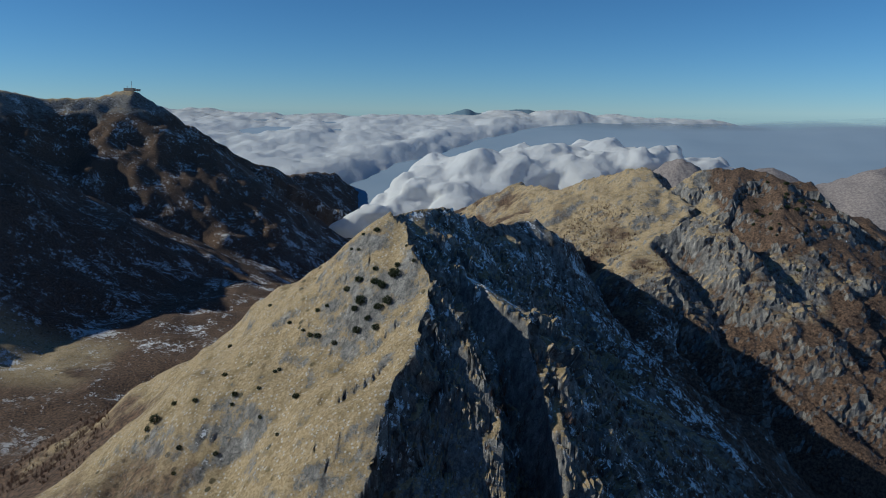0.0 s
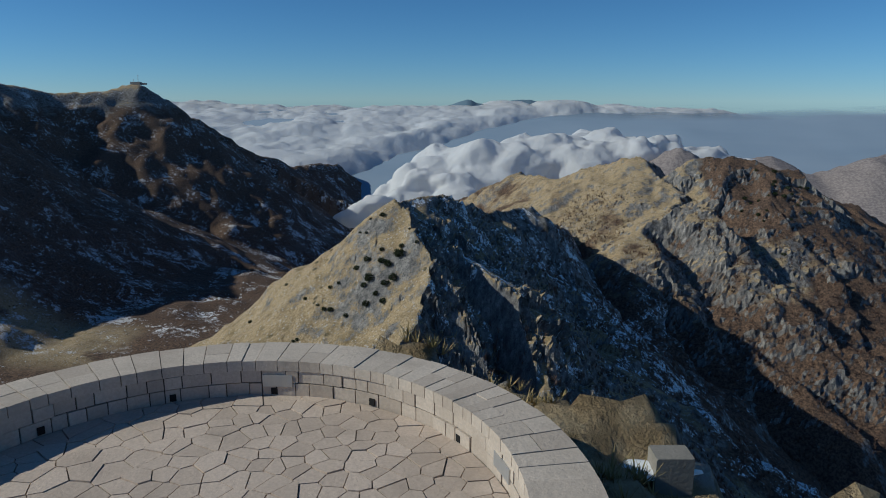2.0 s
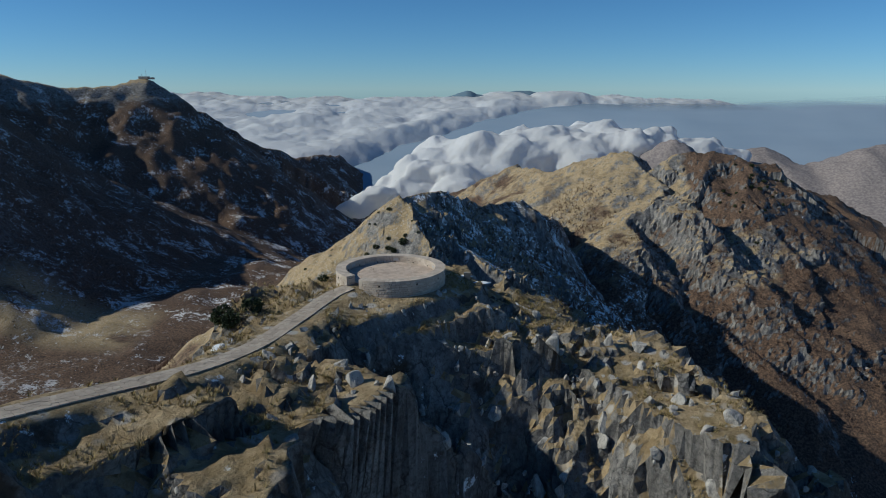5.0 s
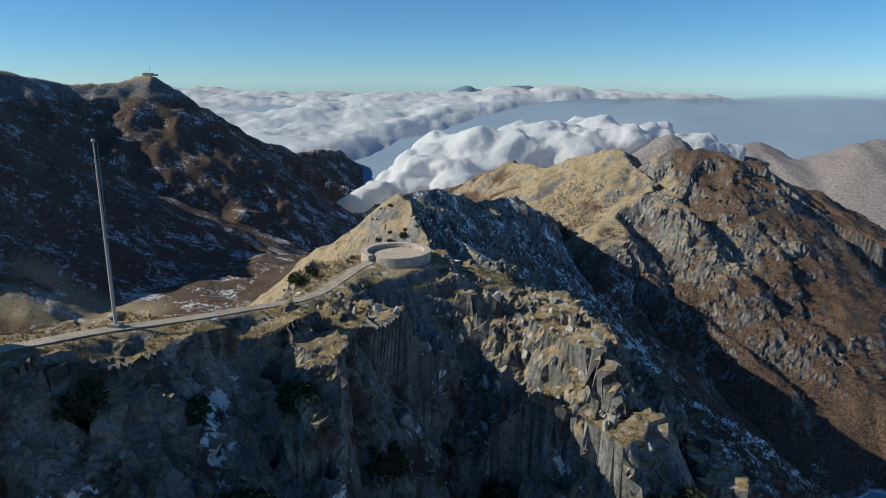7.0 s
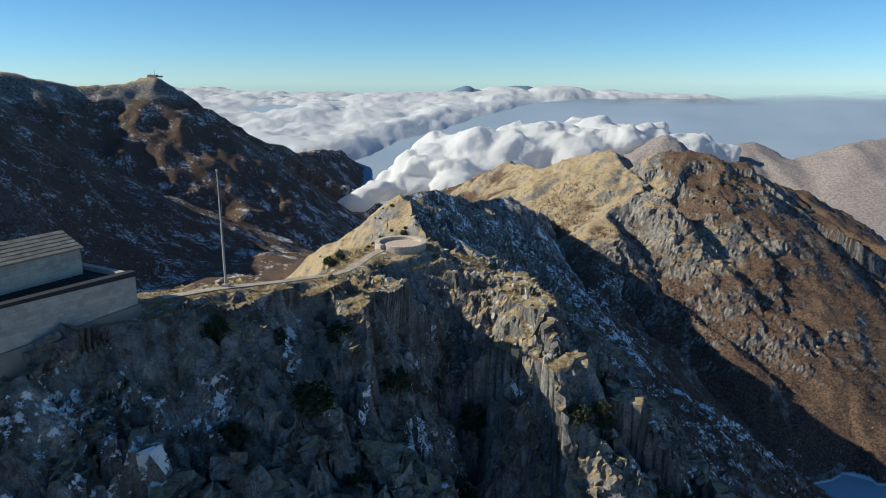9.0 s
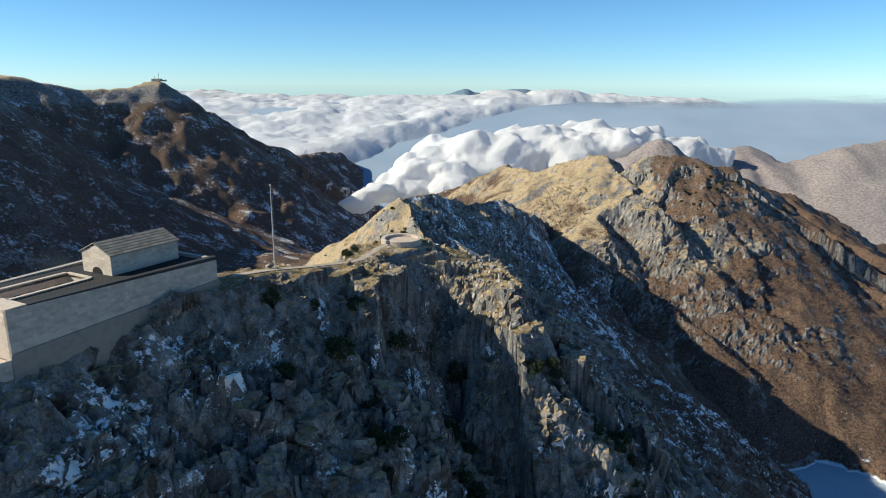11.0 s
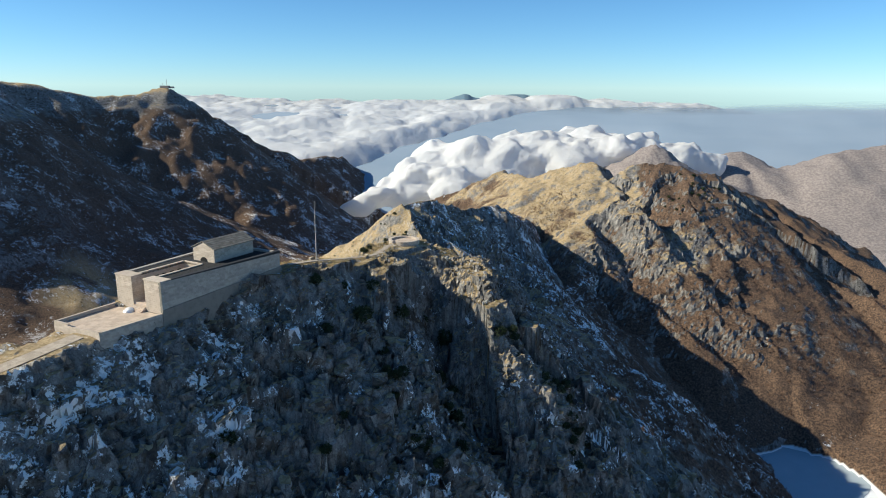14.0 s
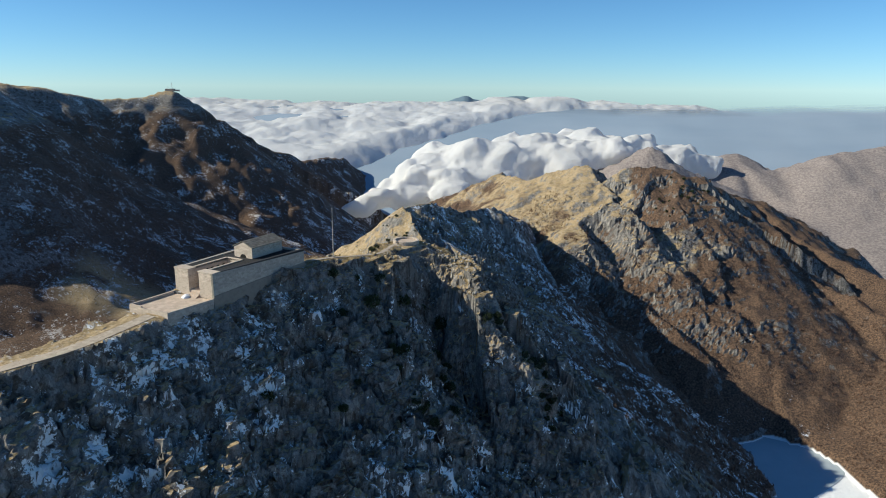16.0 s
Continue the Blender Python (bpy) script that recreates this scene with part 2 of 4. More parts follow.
def leaf_material(name, a, b, tip):
    n = Nodes(name)
    per = n.geo.outputs["Random Per Island"]
    col = n.mix(per, a, b)
    return n.done(n.mix(n.ramp(n.noise(1.1, 4), 0.5, 0.75), col, tip), 0.8)


M_LEAF = leaf_material("juniper_green", (0.018, 0.028, 0.012), (0.045, 0.058, 0.022), (0.06, 0.065, 0.028))
M_STRAW = leaf_material("dry_grass", (0.20, 0.155, 0.06), (0.42, 0.33, 0.15), (0.14, 0.135, 0.045))
M_TWIG = leaf_material("bare_twig", (0.07, 0.045, 0.035), (0.19, 0.12, 0.08), (0.13, 0.095, 0.075))


def rock_material():
    n = Nodes("limestone_boulder")
    streak = n.noise(0.5, 7, 0.7, n.scaled(1, 1, 0.4))
    color = n.mix(n.ramp(streak, 0.3, 0.62), (0.18, 0.176, 0.17), (0.44, 0.42, 0.385))
    color = n.mix(n.ramp(n.noise(0.16, 6, 0.7), 0.55, 0.72, 0, 0.7), color, (0.09, 0.088, 0.085))
    return n.done(color, 0.9, n.noise(0.25, 7, 0.7), 0.9, 0.12)


M_ROCK = rock_material()


# ---- numbers ----
def lattice(ix, iy, seed):
    h = (ix.astype(np.int64) * 374761393 + iy.astype(np.int64) * 668265263 + seed * 974634777) & 0x7FFFFFFF
    h = ((h ^ (h >> 13)) * 1274126177) & 0x7FFFFFFF
    h = ((h ^ (h >> 16)) * 2246822519) & 0x7FFFFFFF
    return (h & 0xFFFFF) / 1048575.0


def value_noise(x, y, seed):
    ix, iy = np.floor(x), np.floor(y)
    fx, fy = x - ix, y - iy
    fx, fy = fx * fx * fx * (fx * (fx * 6 - 15) + 10), fy * fy * fy * (fy * (fy * 6 - 15) + 10)
    a, b = lattice(ix, iy, seed), lattice(ix + 1, iy, seed)
    c, d = lattice(ix, iy + 1, seed), lattice(ix + 1, iy + 1, seed)
    return (a + (b - a) * fx) * (1 - fy) + (c + (d - c) * fx) * fy - 0.5


def fbm(x, y, size, octaves, seed, gain=0.5, ridged=False):
    """Fractal noise between about -1 and 1; ridged gives sharp crests."""
    total, amp, rx, ry = 0.0, 1.0, x / size, y / size
    for o in range(octaves):
        v = 2 * value_noise(rx, ry, seed + o)
        total = total + amp * ((0.5 - np.abs(v)) * 2 if ridged else v)
        rx, ry = (rx * 0.8 - ry * 0.6) * 2.03 + 3.7, (rx * 0.6 + ry * 0.8) * 2.03 - 1.3
        amp *= gain
    return total


def blocks(x, y, size, seed, tilt=0.6):
    """Broken rock: every cell a tilted slab at a height of its own."""
    gx, gy = x / size, y / size
    ix, iy = np.floor(gx), np.floor(gy)
    best, out = np.full(np.shape(x), 1e9), np.zeros(np.shape(x))
    for dx in (-1, 0, 1):
        for dy in (-1, 0, 1):
            cx, cy = ix + dx, iy + dy
            px, py = cx + lattice(cx, cy, seed), cy + lattice(cx, cy, seed + 1)
            d = (gx - px) ** 2 + (gy - py) ** 2
            h = lattice(cx, cy, seed + 2) - 0.5
            h = h + tilt * ((lattice(cx, cy, seed + 3) - 0.5) * (gx - px) + (lattice(cx, cy, seed + 4) - 0.5) * (gy - py)) * 2
            near = d < best
            best, out = np.where(near, d, best), np.where(near, h, out)
    return out


def smooth(a, b, v):
    t = np.clip((v - a) / (b - a), 0, 1)
    return t * t * (3 - 2 * t)


# A ridge: crest points (x, y, z); on its left and on its right a first slope, the width over which it holds, the slope after it.
RIDGES = [
    # hill of the monument: the brink of its cliff, with the flat top on its left
    ([(-190, -215, -75), (-130, -165, -34), (-95, -134, -13), (-69, -110, -6.5), (-54, -84, -3.5), (-33, -60.5, 2.4), (-22, -50, 1.4), (-13, -40, -0.6),
      (-4, -31.5, -2.8), (-5, -22, -2.6), (-3, -13, -3), (3, -9.5, -4.2), (8, -9, -6.5), (19.5, -6, -8), (25, -15, -9.5), (28, -27, -17), (40, -30, -25),
      (50, -36, -45), (58, -42, -65)], (-0.10, 9, 1.25), (1.75, 60, 1.3)),
    ([(-110, -142, -7.5), (-78, -108, -2.5), (-45, -60, 2.6), (-29, -48, 2.6)], (0.03, 8, 0.8), (0.05, 5, 1.0)),
    ([(-8, -8, -1.6), (0, 0, -1.7), (3, 2, -1.9)], (0.05, 7.4, 1.6), (0.05, 7.0, 1.6)),
    ([(3, 3, -2.2), (12.4, 5, -3.4), (18, 2, -5.2), (22, -2, -6.6), (27, -6, -10), (42, -5, -37), (78, -4, -77), (90, -6, -130), (102, -6, -190)], (1.0, 60, 1.0), (0.32, 8, 1.3)),
    ([(0, 5, -4), (-8, 60, -60), (-25, 140, -130), (-60, 215, -190)], (0.9, 100, 0.7), (0.95, 100, 0.85)),
    # middle peak
    ([(-120, 190, -222), (-95, 228, -178), (-66, 255, -141), (-46, 268, -120), (-27, 277, -101), (-20, 305, -88), (-6, 338, -69), (-23, 385, -47)], (0.86, 160, 0.62), (2.0, 45, 0.95)),
    ([(-23, 385, -50), (-23, 402, -52), (2, 430, -51), (18, 470, -62), (50, 560, -87), (85, 650, -108), (110, 740, -128), (140, 830, -156), (160, 900, -190)], (0.8, 160, 0.62), (0.95, 120, 0.72)),
    ([(-6, 350, -66), (12, 368, -72), (22, 352, -82), (34, 335, -94), (44, 310, -115), (58, 285, -150), (78, 250, -205)], (1.0, 60, 0.8), (2.0, 30, 1.2)),
    ([(78, 250, -205), (140, 215, -262), (200, 150, -330)], (0.8, 80, 0.8), (0.95, 80, 0.95)),
    ([(50, 560, -90), (110, 500, -150), (160, 450, -215), (200, 420, -290)], (0.9, 80, 0.8), (0.95, 80, 0.9)),
    # mountain on the far side of the lake: the grassy top and its crest towards the valley
    ([(161, 1388, -140), (205, 1200, -132), (299, 987, -74), (312, 930, -97), (323, 867, -115), (292, 835, -124)], (0.95, 160, 0.8), (0.55, 260, 0.64)),
    ([(312, 930, -99), (360, 935, -78), (425, 912, -62), (470, 960, -76), (541, 1034, -106), (690, 1130, -172), (805, 1218, -223), (1050, 1330, -330)], (0.6, 200, 0.7), (0.74, 200, 0.66)),
    # its crags
    ([(300, 815, -122), (288, 800, -115), (320, 765, -122), (348, 723, -151), (371, 690, -198), (362, 640, -232), (360, 600, -275)], (1.2, 90, 0.8), (0.9, 70, 0.9)),
    ([(288, 800, -116), (236, 770, -136), (240, 690, -168), (279, 640, -217), (308, 605, -241), (337, 575, -259), (372, 520, -305)], (1.15, 40, 0.9), (0.72, 110, 0.7)),
    ([(425, 912, -64), (430, 850, -102), (452, 800, -150), (450, 740, -199), (446, 690, -232), (446, 652, -236), (458, 600, -279), (470, 520, -316), (480, 440, -352)], (0.85, 90, 0.55), (0.7, 60, 0.62)),
    ([(541, 1034, -108), (590, 930, -175), (640, 800, -235), (720, 640, -275), (800, 500, -300)], (0.7, 120, 0.5), (0.6, 60, 0.5)),
    ([(690, 1130, -172), (760, 900, -235), (900, 640, -262)], (0.6, 120, 0.5), (0.5, 120, 0.5)),
    # dark mountain with the mast
    ([(-1900, 1500, 110), (-1500, 1750, 80), (-1290, 1850, 52), (-1192, 1900, 45), (-1120, 2000, 30), (-950, 2150, 55), (-920, 2250, 0), (-857, 2450, -97), (-785, 2700, -175),
      (-690, 3100, -290), (-545, 3500, -325), (-425, 3500, -400), (-318, 3450, -500), (-200, 3430, -620)], (0.6, 400, 0.6), (0.78, 700, 0.6)),
    # added ridge, crest out of view, heightened to cast shade over mountain and valley
    ([(-1192, 1900, 45), (-1370, 1650, 55), (-1350, 1450, 140), (-1240, 1250, 190), (-1150, 1050, 150), (-1080, 850, -20), (-1050, 600, -80)], (0.76, 520, 0.5), (0.85, 520, 0.35)),
    # far hills
    ([(700, 2420, -300), (851, 2443, -176), (980, 2480, -290)], (0.5, 200, 0.4), (0.5, 200, 0.4)),
    ([(1050, 2800, -330), (1350, 2850, -205), (1500, 2820, -300), (1750, 2700, -215), (1950, 2750, -180), (2300, 2800, -140), (3000, 2800, -120)], (0.4, 200, 0.35), (0.42, 500, 0.3)),
]


def ridge_height(x, y, points, left, right):
    """Height of one ridge with its flanks, and its fall to the east and north."""
    best, gx, gy = np.full(np.shape(x), -1e9), np.zeros(np.shape(x)), np.zeros(np.shape(x))
    for (ax, ay, az), (bx, by, bz) in zip(points, points[1:]):
        dx, dy = bx - ax, by - ay
        k = np.clip(((x - ax) * dx + (y - ay) * dy) / (dx * dx + dy * dy), 0, 1)
        px, py = x - ax - k * dx, y - ay - k * dy
        d = np.hypot(px, py)
        on_left = dx * py - dy * px > 0
        s1, w, s2 = (np.where(on_left, l, r) for l, r in zip(left, right))
        h = az + k * (bz - az) - s1 * np.minimum(d, w) - s2 * np.maximum(d - w, 0)
        up = h > best
        fall = np.where(d < w, s1, s2) * smooth(0, 28, d) / np.maximum(d, 0.01)
        best, gx, gy = np.where(up, h, best), np.where(up, -fall * px, gx), np.where(up, -fall * py, gy)
    return best, gx, gy


def base_height(x, y):
    """The broad shape of the land, without its roughness, and its slope to the east and north."""
    h = -330 - 27 * smooth(100, 250, x) + 45 * smooth(468, 640, x) - 360 * smooth(1150, 1900, y + 0.3 * x) + 20 * smooth(-200, -700, x)
    gx, gy = np.zeros(np.shape(x)), np.zeros(np.shape(x))
    for points, left, right in RIDGES:
        h1, gx1, gy1 = ridge_height(x, y, points, left, right)
        up = h1 > h
        h, gx, gy = np.where(up, h1, h), np.where(up, gx1, gx), np.where(up, gy1, gy)
    return h, gx, gy


TRACK = [(-3.9, -5.0, -0.85), (-5.6, -6.8, -1.2), (-7.6, -12.5, -1.5), (-9.6, -20, -1.3), (-12, -27, -0.3), (-16.4, -33.5, 0.8), (-20.5, -40, 2.0), (-27, -47.5, 3.3), (-33.5, -53.5, 3.7)]
LANE = [(-74, -104.5, -1.2), (-86, -125, -3.2), (-101, -137, -5.2), (-125, -152, -9), (-160, -165, -18)]


def along(x, y, line):
    """Distance from a line and the height of its nearest point."""
    best, z = np.full(np.shape(x), 1e9), np.zeros(np.shape(x))
    for (ax, ay, az), (bx, by, bz) in zip(line, line[1:]):
        dx, dy = bx - ax, by - ay
        k = np.clip(((x - ax) * dx + (y - ay) * dy) / (dx * dx + dy * dy), 0, 1)
        d = np.hypot(x - ax - k * dx, y - ay - k * dy)
        z = np.where(d < best, az + k * (bz - az), z)
        best = np.minimum(d, best)
    return best, z


def land_height(x, y):
    near = smooth(260, 120, np.hypot(x, y + 60))
    mx, my = x + fbm(x, y, 90, 4, 11) * 14 * (1 - near), y + fbm(x, y, 90, 4, 31) * 14 * (1 - near)
    h, gx, gy = base_height(mx, my)
    slope = np.hypot(gx, gy)
    rough = smooth(0.3, 1.1, slope)
    shaded = smooth(-0.1, -0.6, gx)
    far = smooth(700, 1500, np.hypot(x, y))
    h = h + (1 - near) * (h > -356) * ((0.45 + 0.55 * rough) * fbm(x, y, 110, 8, 51, 0.56, True) * (3.2 + (6 * smooth(430, 640, y) + 6 * far) * (1 - 0.6 * smooth(-300, -500, x)) + 2 * shaded) + fbm(x, y, 420, 3, 71) * (5 + 12 * far))
    # crags, worked out only where they stand
    extra = np.zeros(np.shape(h))
    at = near > 0
    if at.any():
        px, py, here = x[at], y[at], near[at]
        jx, jy = px + fbm(px, py, 6, 3, 91) * 1.5, py + fbm(px, py, 6, 3, 95) * 1.5
        crag = here * (0.09 + 0.91 * rough[at])
        more = crag * ((blocks(jx, jy, 13, 101) - 0.35) * 7 + (blocks(jx, jy, 5, 111, 0.8) - 0.3) * 3.6 + blocks(jx, jy, 2.1, 121, 0.9) * 1.6 + fbm(px, py, 30, 4, 131, 0.5, True) * 1.8)
        more = more + here * fbm(px, py, 5, 6, 141, 0.55) * 0.3
        rocky = smooth(40, 24, np.hypot(px - 6, py + 10)) * smooth(-0.25, 0.25, fbm(px, py, 9, 3, 171))
        extra[at] = more + rocky * (np.maximum(blocks(jx, jy, 2.6, 181, 0.9), -0.1) * 1.3 + np.maximum(blocks(px, py, 1.2, 191, 0.9), 0) * 0.6)
    h = h + extra
    h = h + (1 - near) * shaded * smooth(700, 520, y) * smooth(180, 260, y) * (fbm(x * 0.3, y, 42, 5, 221, 0.5, True) - 0.3) * 3.5
    mid_crag = (1 - near) * rough * smooth(1300, 600, np.hypot(x, y - 200)) * np.maximum(0.25 + 0.75 * shaded, 0.8 * smooth(430, 560, y)) * smooth(620, 480, x)
    at = mid_crag > 0.002
    if at.any():
        px, py = x[at], y[at]
        jx, jy = px + fbm(px, py, 6, 3, 91) * 1.5, py + fbm(px, py, 6, 3, 95) * 1.5
        extra = np.zeros(np.shape(h))
        extra[at] = mid_crag[at] * (blocks(jx, jy, 16, 151) * 3.4 + blocks(jx, jy, 7, 161) * 2.2)
        h = h + extra
    # levelled ground: the round platform, the footpath, the lane to the terrace
    h = h + (-1.75 - h) * smooth(9.5, 6.6, np.hypot(x, y)) * (h > -4.5)
    for line, half, reach in ((TRACK, 1.05, 2.4), (LANE, 2.4, 4.5)):
        d, z = along(x, y, line)
        h = h + (z - 0.14 - h) * smooth(half + reach, half + 0.2, d)
    # the frozen lake
    return np.where((h < -354) & (y < 800), -357.5 + 0.2 * (h + 357), h)


def graded(points):
    """Coordinates from stretches (from, to, step at from, step at to)."""
    out = []
    for a, b, s0, s1 in points:
        v = a
        while v < b - 1e-6:
            out.append(v)
            v += s0 + (s1 - s0) * (v - a) / (b - a)
    return np.array(out + [points[-1][1]])


def grid_mesh(name, xs, ys, zs, material, smooth_shade=True):
    X, Y = np.meshgrid(xs, ys) if np.ndim(xs) == 1 else (xs, ys)
    ny, nx = X.shape
    co = np.stack([X, Y, zs], -1).reshape(-1, 3)
    i = (np.arange(ny - 1)[:, None] * nx + np.arange(nx - 1)[None, :]).reshape(-1)
    quads = np.stack([i, i + 1, i + nx + 1, i + nx], -1)
    me = bpy.data.meshes.new(name)
    me.vertices.add(len(co))
    me.vertices.foreach_set("co", co.astype(np.float32).ravel())
    me.loops.add(quads.size)
    me.loops.foreach_set("vertex_index", quads.astype(np.int32).ravel())
    me.polygons.add(len(quads))
    me.polygons.foreach_set("loop_start", np.arange(0, quads.size, 4, dtype=np.int32))
    me.polygons.foreach_set("use_smooth", np.full(len(quads), smooth_shade))
    me.materials.append(material)
    me.update(calc_edges=True)
    me.validate()
    return new(name, me)


GX = graded([(-4900, -1500, 60, 40), (-1500, -400, 12, 8), (-400, -130, 8, 1.6), (-130, -45, 1.0, 0.6), (-45, 45, 0.5, 0.5), (45, 90, 0.6, 1.0), (90, 300, 1.5, 4), (300, 560, 3.2, 4), (560, 820, 4.5, 6), (820, 1000, 7, 10), (1000, 4900, 14, 80)])
GY = graded([(-4900, -700, 300, 60), (-700, -200, 40, 2), (-200, -75, 1.2, 0.6), (-75, 15, 0.5, 0.5), (15, 60, 0.7, 2), (60, 250, 2.5, 2), (250, 460, 1.4, 2.2), (460, 960, 2.6, 3.6), (960, 1400, 5, 9), (1400, 2100, 9, 12), (2100, 4900, 25, 70)])
GXX, GYY = np.meshgrid(GX, GY)
GZZ = land_height(GXX, GYY)


def blocks3(x, y, z, size, seed):
    """Broken rock in space: every cell pushes out by an amount of its own, with a tilted face."""
    gx, gy, gz = x / size, y / size, z / size
    ix, iy, iz = np.floor(gx), np.floor(gy), np.floor(gz)
    best, out = np.full(x.shape, 1e9), np.zeros(x.shape)
    for dx in (-1, 0, 1):
        for dy in (-1, 0, 1):
            for dz in (-1, 0, 1):
                cx, cy, cz = ix + dx, iy + dy, (iz + dz) * 7919
                jx, jy, jz = lattice(cx + cz, cy, seed), lattice(cx, cy + cz, seed + 1), lattice(cx + cz, cy - cz, seed + 2)
                ex, ey, ez = gx - ix - dx - jx, gy - iy - dy - jy, gz - iz - dz - jz
                d = ex * ex + ey * ey + ez * ez
                near = d < best
                best = np.where(near, d, best)
                out = np.where(near, jx - 0.5 + 0.9 * (jy - 0.5) * ez + 0.9 * (jz - 0.5) * (ex + ey), out)
    return out


def break_rock(x0, x1, y0, y1, layers, rim, low=0.45, east=False):
    """Pushes the surface of a steep stretch in and out along its own direction; layers of (size, upright stretch, push)."""
    i0, i1 = np.searchsorted(GX, (x0, x1))
    j0, j1 = np.searchsorted(GY, (y0, y1))
    zy, zx = np.gradient(GZZ[j0:j1, i0:i1], GY[j0:j1], GX[i0:i1])
    sx, sy, sz = (a[j0:j1, i0:i1] for a in (GXX, GYY, GZZ))
    size = np.sqrt(zx * zx + zy * zy + 1)
    steep = smooth(low, 1.25, np.hypot(zx, zy)) * smooth(9, 14, np.hypot(sx, sy)) * smooth(2.0, 5, along(sx, sy, TRACK)[0])
    if east:
        steep = steep * smooth(0.15, -0.35, zx)
    fade = smooth(x0, x0 + rim, sx) * smooth(x1, x1 - rim, sx) * smooth(y0, y0 + rim, sy) * smooth(y1, y1 - rim, sy)
    push = 0
    for k, (span, stretch, amount) in enumerate(layers):
        calm = smooth(30, 62, np.hypot(sx, sy)) * smooth(6, 18, along(sx, sy, TRACK)[0]) if span > 10 else 0.4 + 0.6 * smooth(14, 36, np.hypot(sx, sy))
        push = push + calm * blocks3(sx + 0.35 * sz, sy, sz * stretch, span, 401 + 10 * k) * amount
    push = steep * fade * push
    reach = np.minimum(size, 2.2) / 1.6
    GXX[j0:j1, i0:i1] -= zx / size * push / reach
    GYY[j0:j1, i0:i1] -= zy / size * push / reach
    GZZ[j0:j1, i0:i1] += push / size
    facet[j0:j1, i0:i1] |= np.abs(push[:len(facet[j0:j1]), :]) > 0.03


facet = np.zeros((len(GY) - 1, len(GX) - 1), bool)
break_rock(-125, 88, -170, 45, ((13, 0.4, 4.5), (5.5, 0.5, 3.0), (2.4, 0.65, 1.5)), 14)
break_rock(-110, 150, 190, 520, ((17, 0.45, 6.0), (7, 0.5, 3.4), (3.2, 0.7, 1.6)), 25, 0.75, True)
break_rock(170, 545, 520, 960, ((22, 0.5, 6.0), (10, 0.55, 4.0)), 60, 0.7)
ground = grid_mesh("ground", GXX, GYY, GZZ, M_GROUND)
ground.data.polygons.foreach_set("use_smooth", ~facet.ravel())
tagged(ground, "limestone mountains with winter grass, scrub and snow patches", "ground", kind="structure")


def part(name, bm, material, parent, label=""):
    me = bpy.data.meshes.new(name)
    bm.to_mesh(me)
    bm.free()
    me.materials.append(material)
    ob = new(name, me)
    ob.parent = parent
    if label:
        tagged(ob, label)
    return ob


def prism(bm, outline, z0, z1):
    """An upright solid on a plan outline (counter-clockwise); z1 a number or one for each corner."""
    tops = z1 if isinstance(z1, (list, tuple)) else [z1] * len(outline)
    lows = z0 if isinstance(z0, (list, tuple)) else [z0] * len(outline)
    lo = [bm.verts.new((x, y, z)) for (x, y), z in zip(outline, lows)]
    hi = [bm.verts.new((x, y, z)) for (x, y), z in zip(outline, tops)]
    bm.faces.new(hi)
    bm.faces.new(lo[::-1])
    for k in range(len(outline)):
        m = (k + 1) % len(outline)
        bm.faces.new((lo[k], lo[m], hi[m], hi[k]))


# ---- round viewing platform ----
platform = tagged(new("viewing_platform"), "round viewing platform of pale limestone blocks with a flagstone floor", "platform")
ROUT, RIN, RFLOOR = 6.0, 4.95, -0.78
G0, G1 = radians(224.5), radians(241)
ARC0, ARC1 = G1, G0 + math.tau


def arc_outline(r0, r1, a0, a1, n):
    inner = [(r0 * math.cos(a0 + (a1 - a0) * k / n), r0 * math.sin(a0 + (a1 - a0) * k / n)) for k in range(n + 1)]
    outer = [(r1 * math.cos(a0 + (a1 - a0) * k / n), r1 * math.sin(a0 + (a1 - a0) * k / n)) for k in range(n + 1)]
    return outer + inner[::-1]


def arc_block(bm, r0, r1, a0, a1, z0, z1, n=2):
    prism(bm, arc_outline(r0, r1, a0, a1, n), z0, z1)


bm = bmesh.new()
arc_block(bm, RIN + 0.05, ROUT - 0.05, ARC0 + 0.004, ARC1 - 0.004, -3.2, -0.05, 90)
core = part("wall_core", bm, M_JOINT, platform, "dark mortar core behind the blocks")
bm = bmesh.new()
bmesh.ops.create_cone(bm, cap_ends=True, segments=72, radius1=RIN + 0.06, radius2=RIN + 0.06, depth=2.2, matrix=Matrix.Translation((0, 0, RFLOOR - 0.05 - 1.1)))
floor_bed = part("floor_bed", bm, M_JOINT4, platform, "sandy joints between the flagstones")


def wall_ring(name, r0, r1, z0, z1, usual, rng, parent, material=None, a0=ARC0, a1=ARC1, gap=0.012, keep=None, rest=None):
    """One course of rough-faced blocks of uneven length; each an object where keep(angle) holds, the others joined."""
    a, rm = a0, max(r0, r1)
    while a < a1 - 1e-4:
        step = usual * rng.uniform(0.6, 1.5) / rm
        b = a1 if a1 - a - step < 0.5 * usual / rm else a + step
        single = rest is None or keep((a + b) / 2)
        bm = bmesh.new() if single else rest
        out = rng.uniform(-0.015, 0.03)
        arc_block(bm, r0 - (out if r0 < 5.2 else 0), r1 + (out if r0 > 5.2 else 0), a + gap / rm, b - gap / rm, z0 + gap, z1 - gap * rng.uniform(0.6, 1.4), 2)
        if single:
            part(name, bm, material or M_STONE, parent)
        a = b


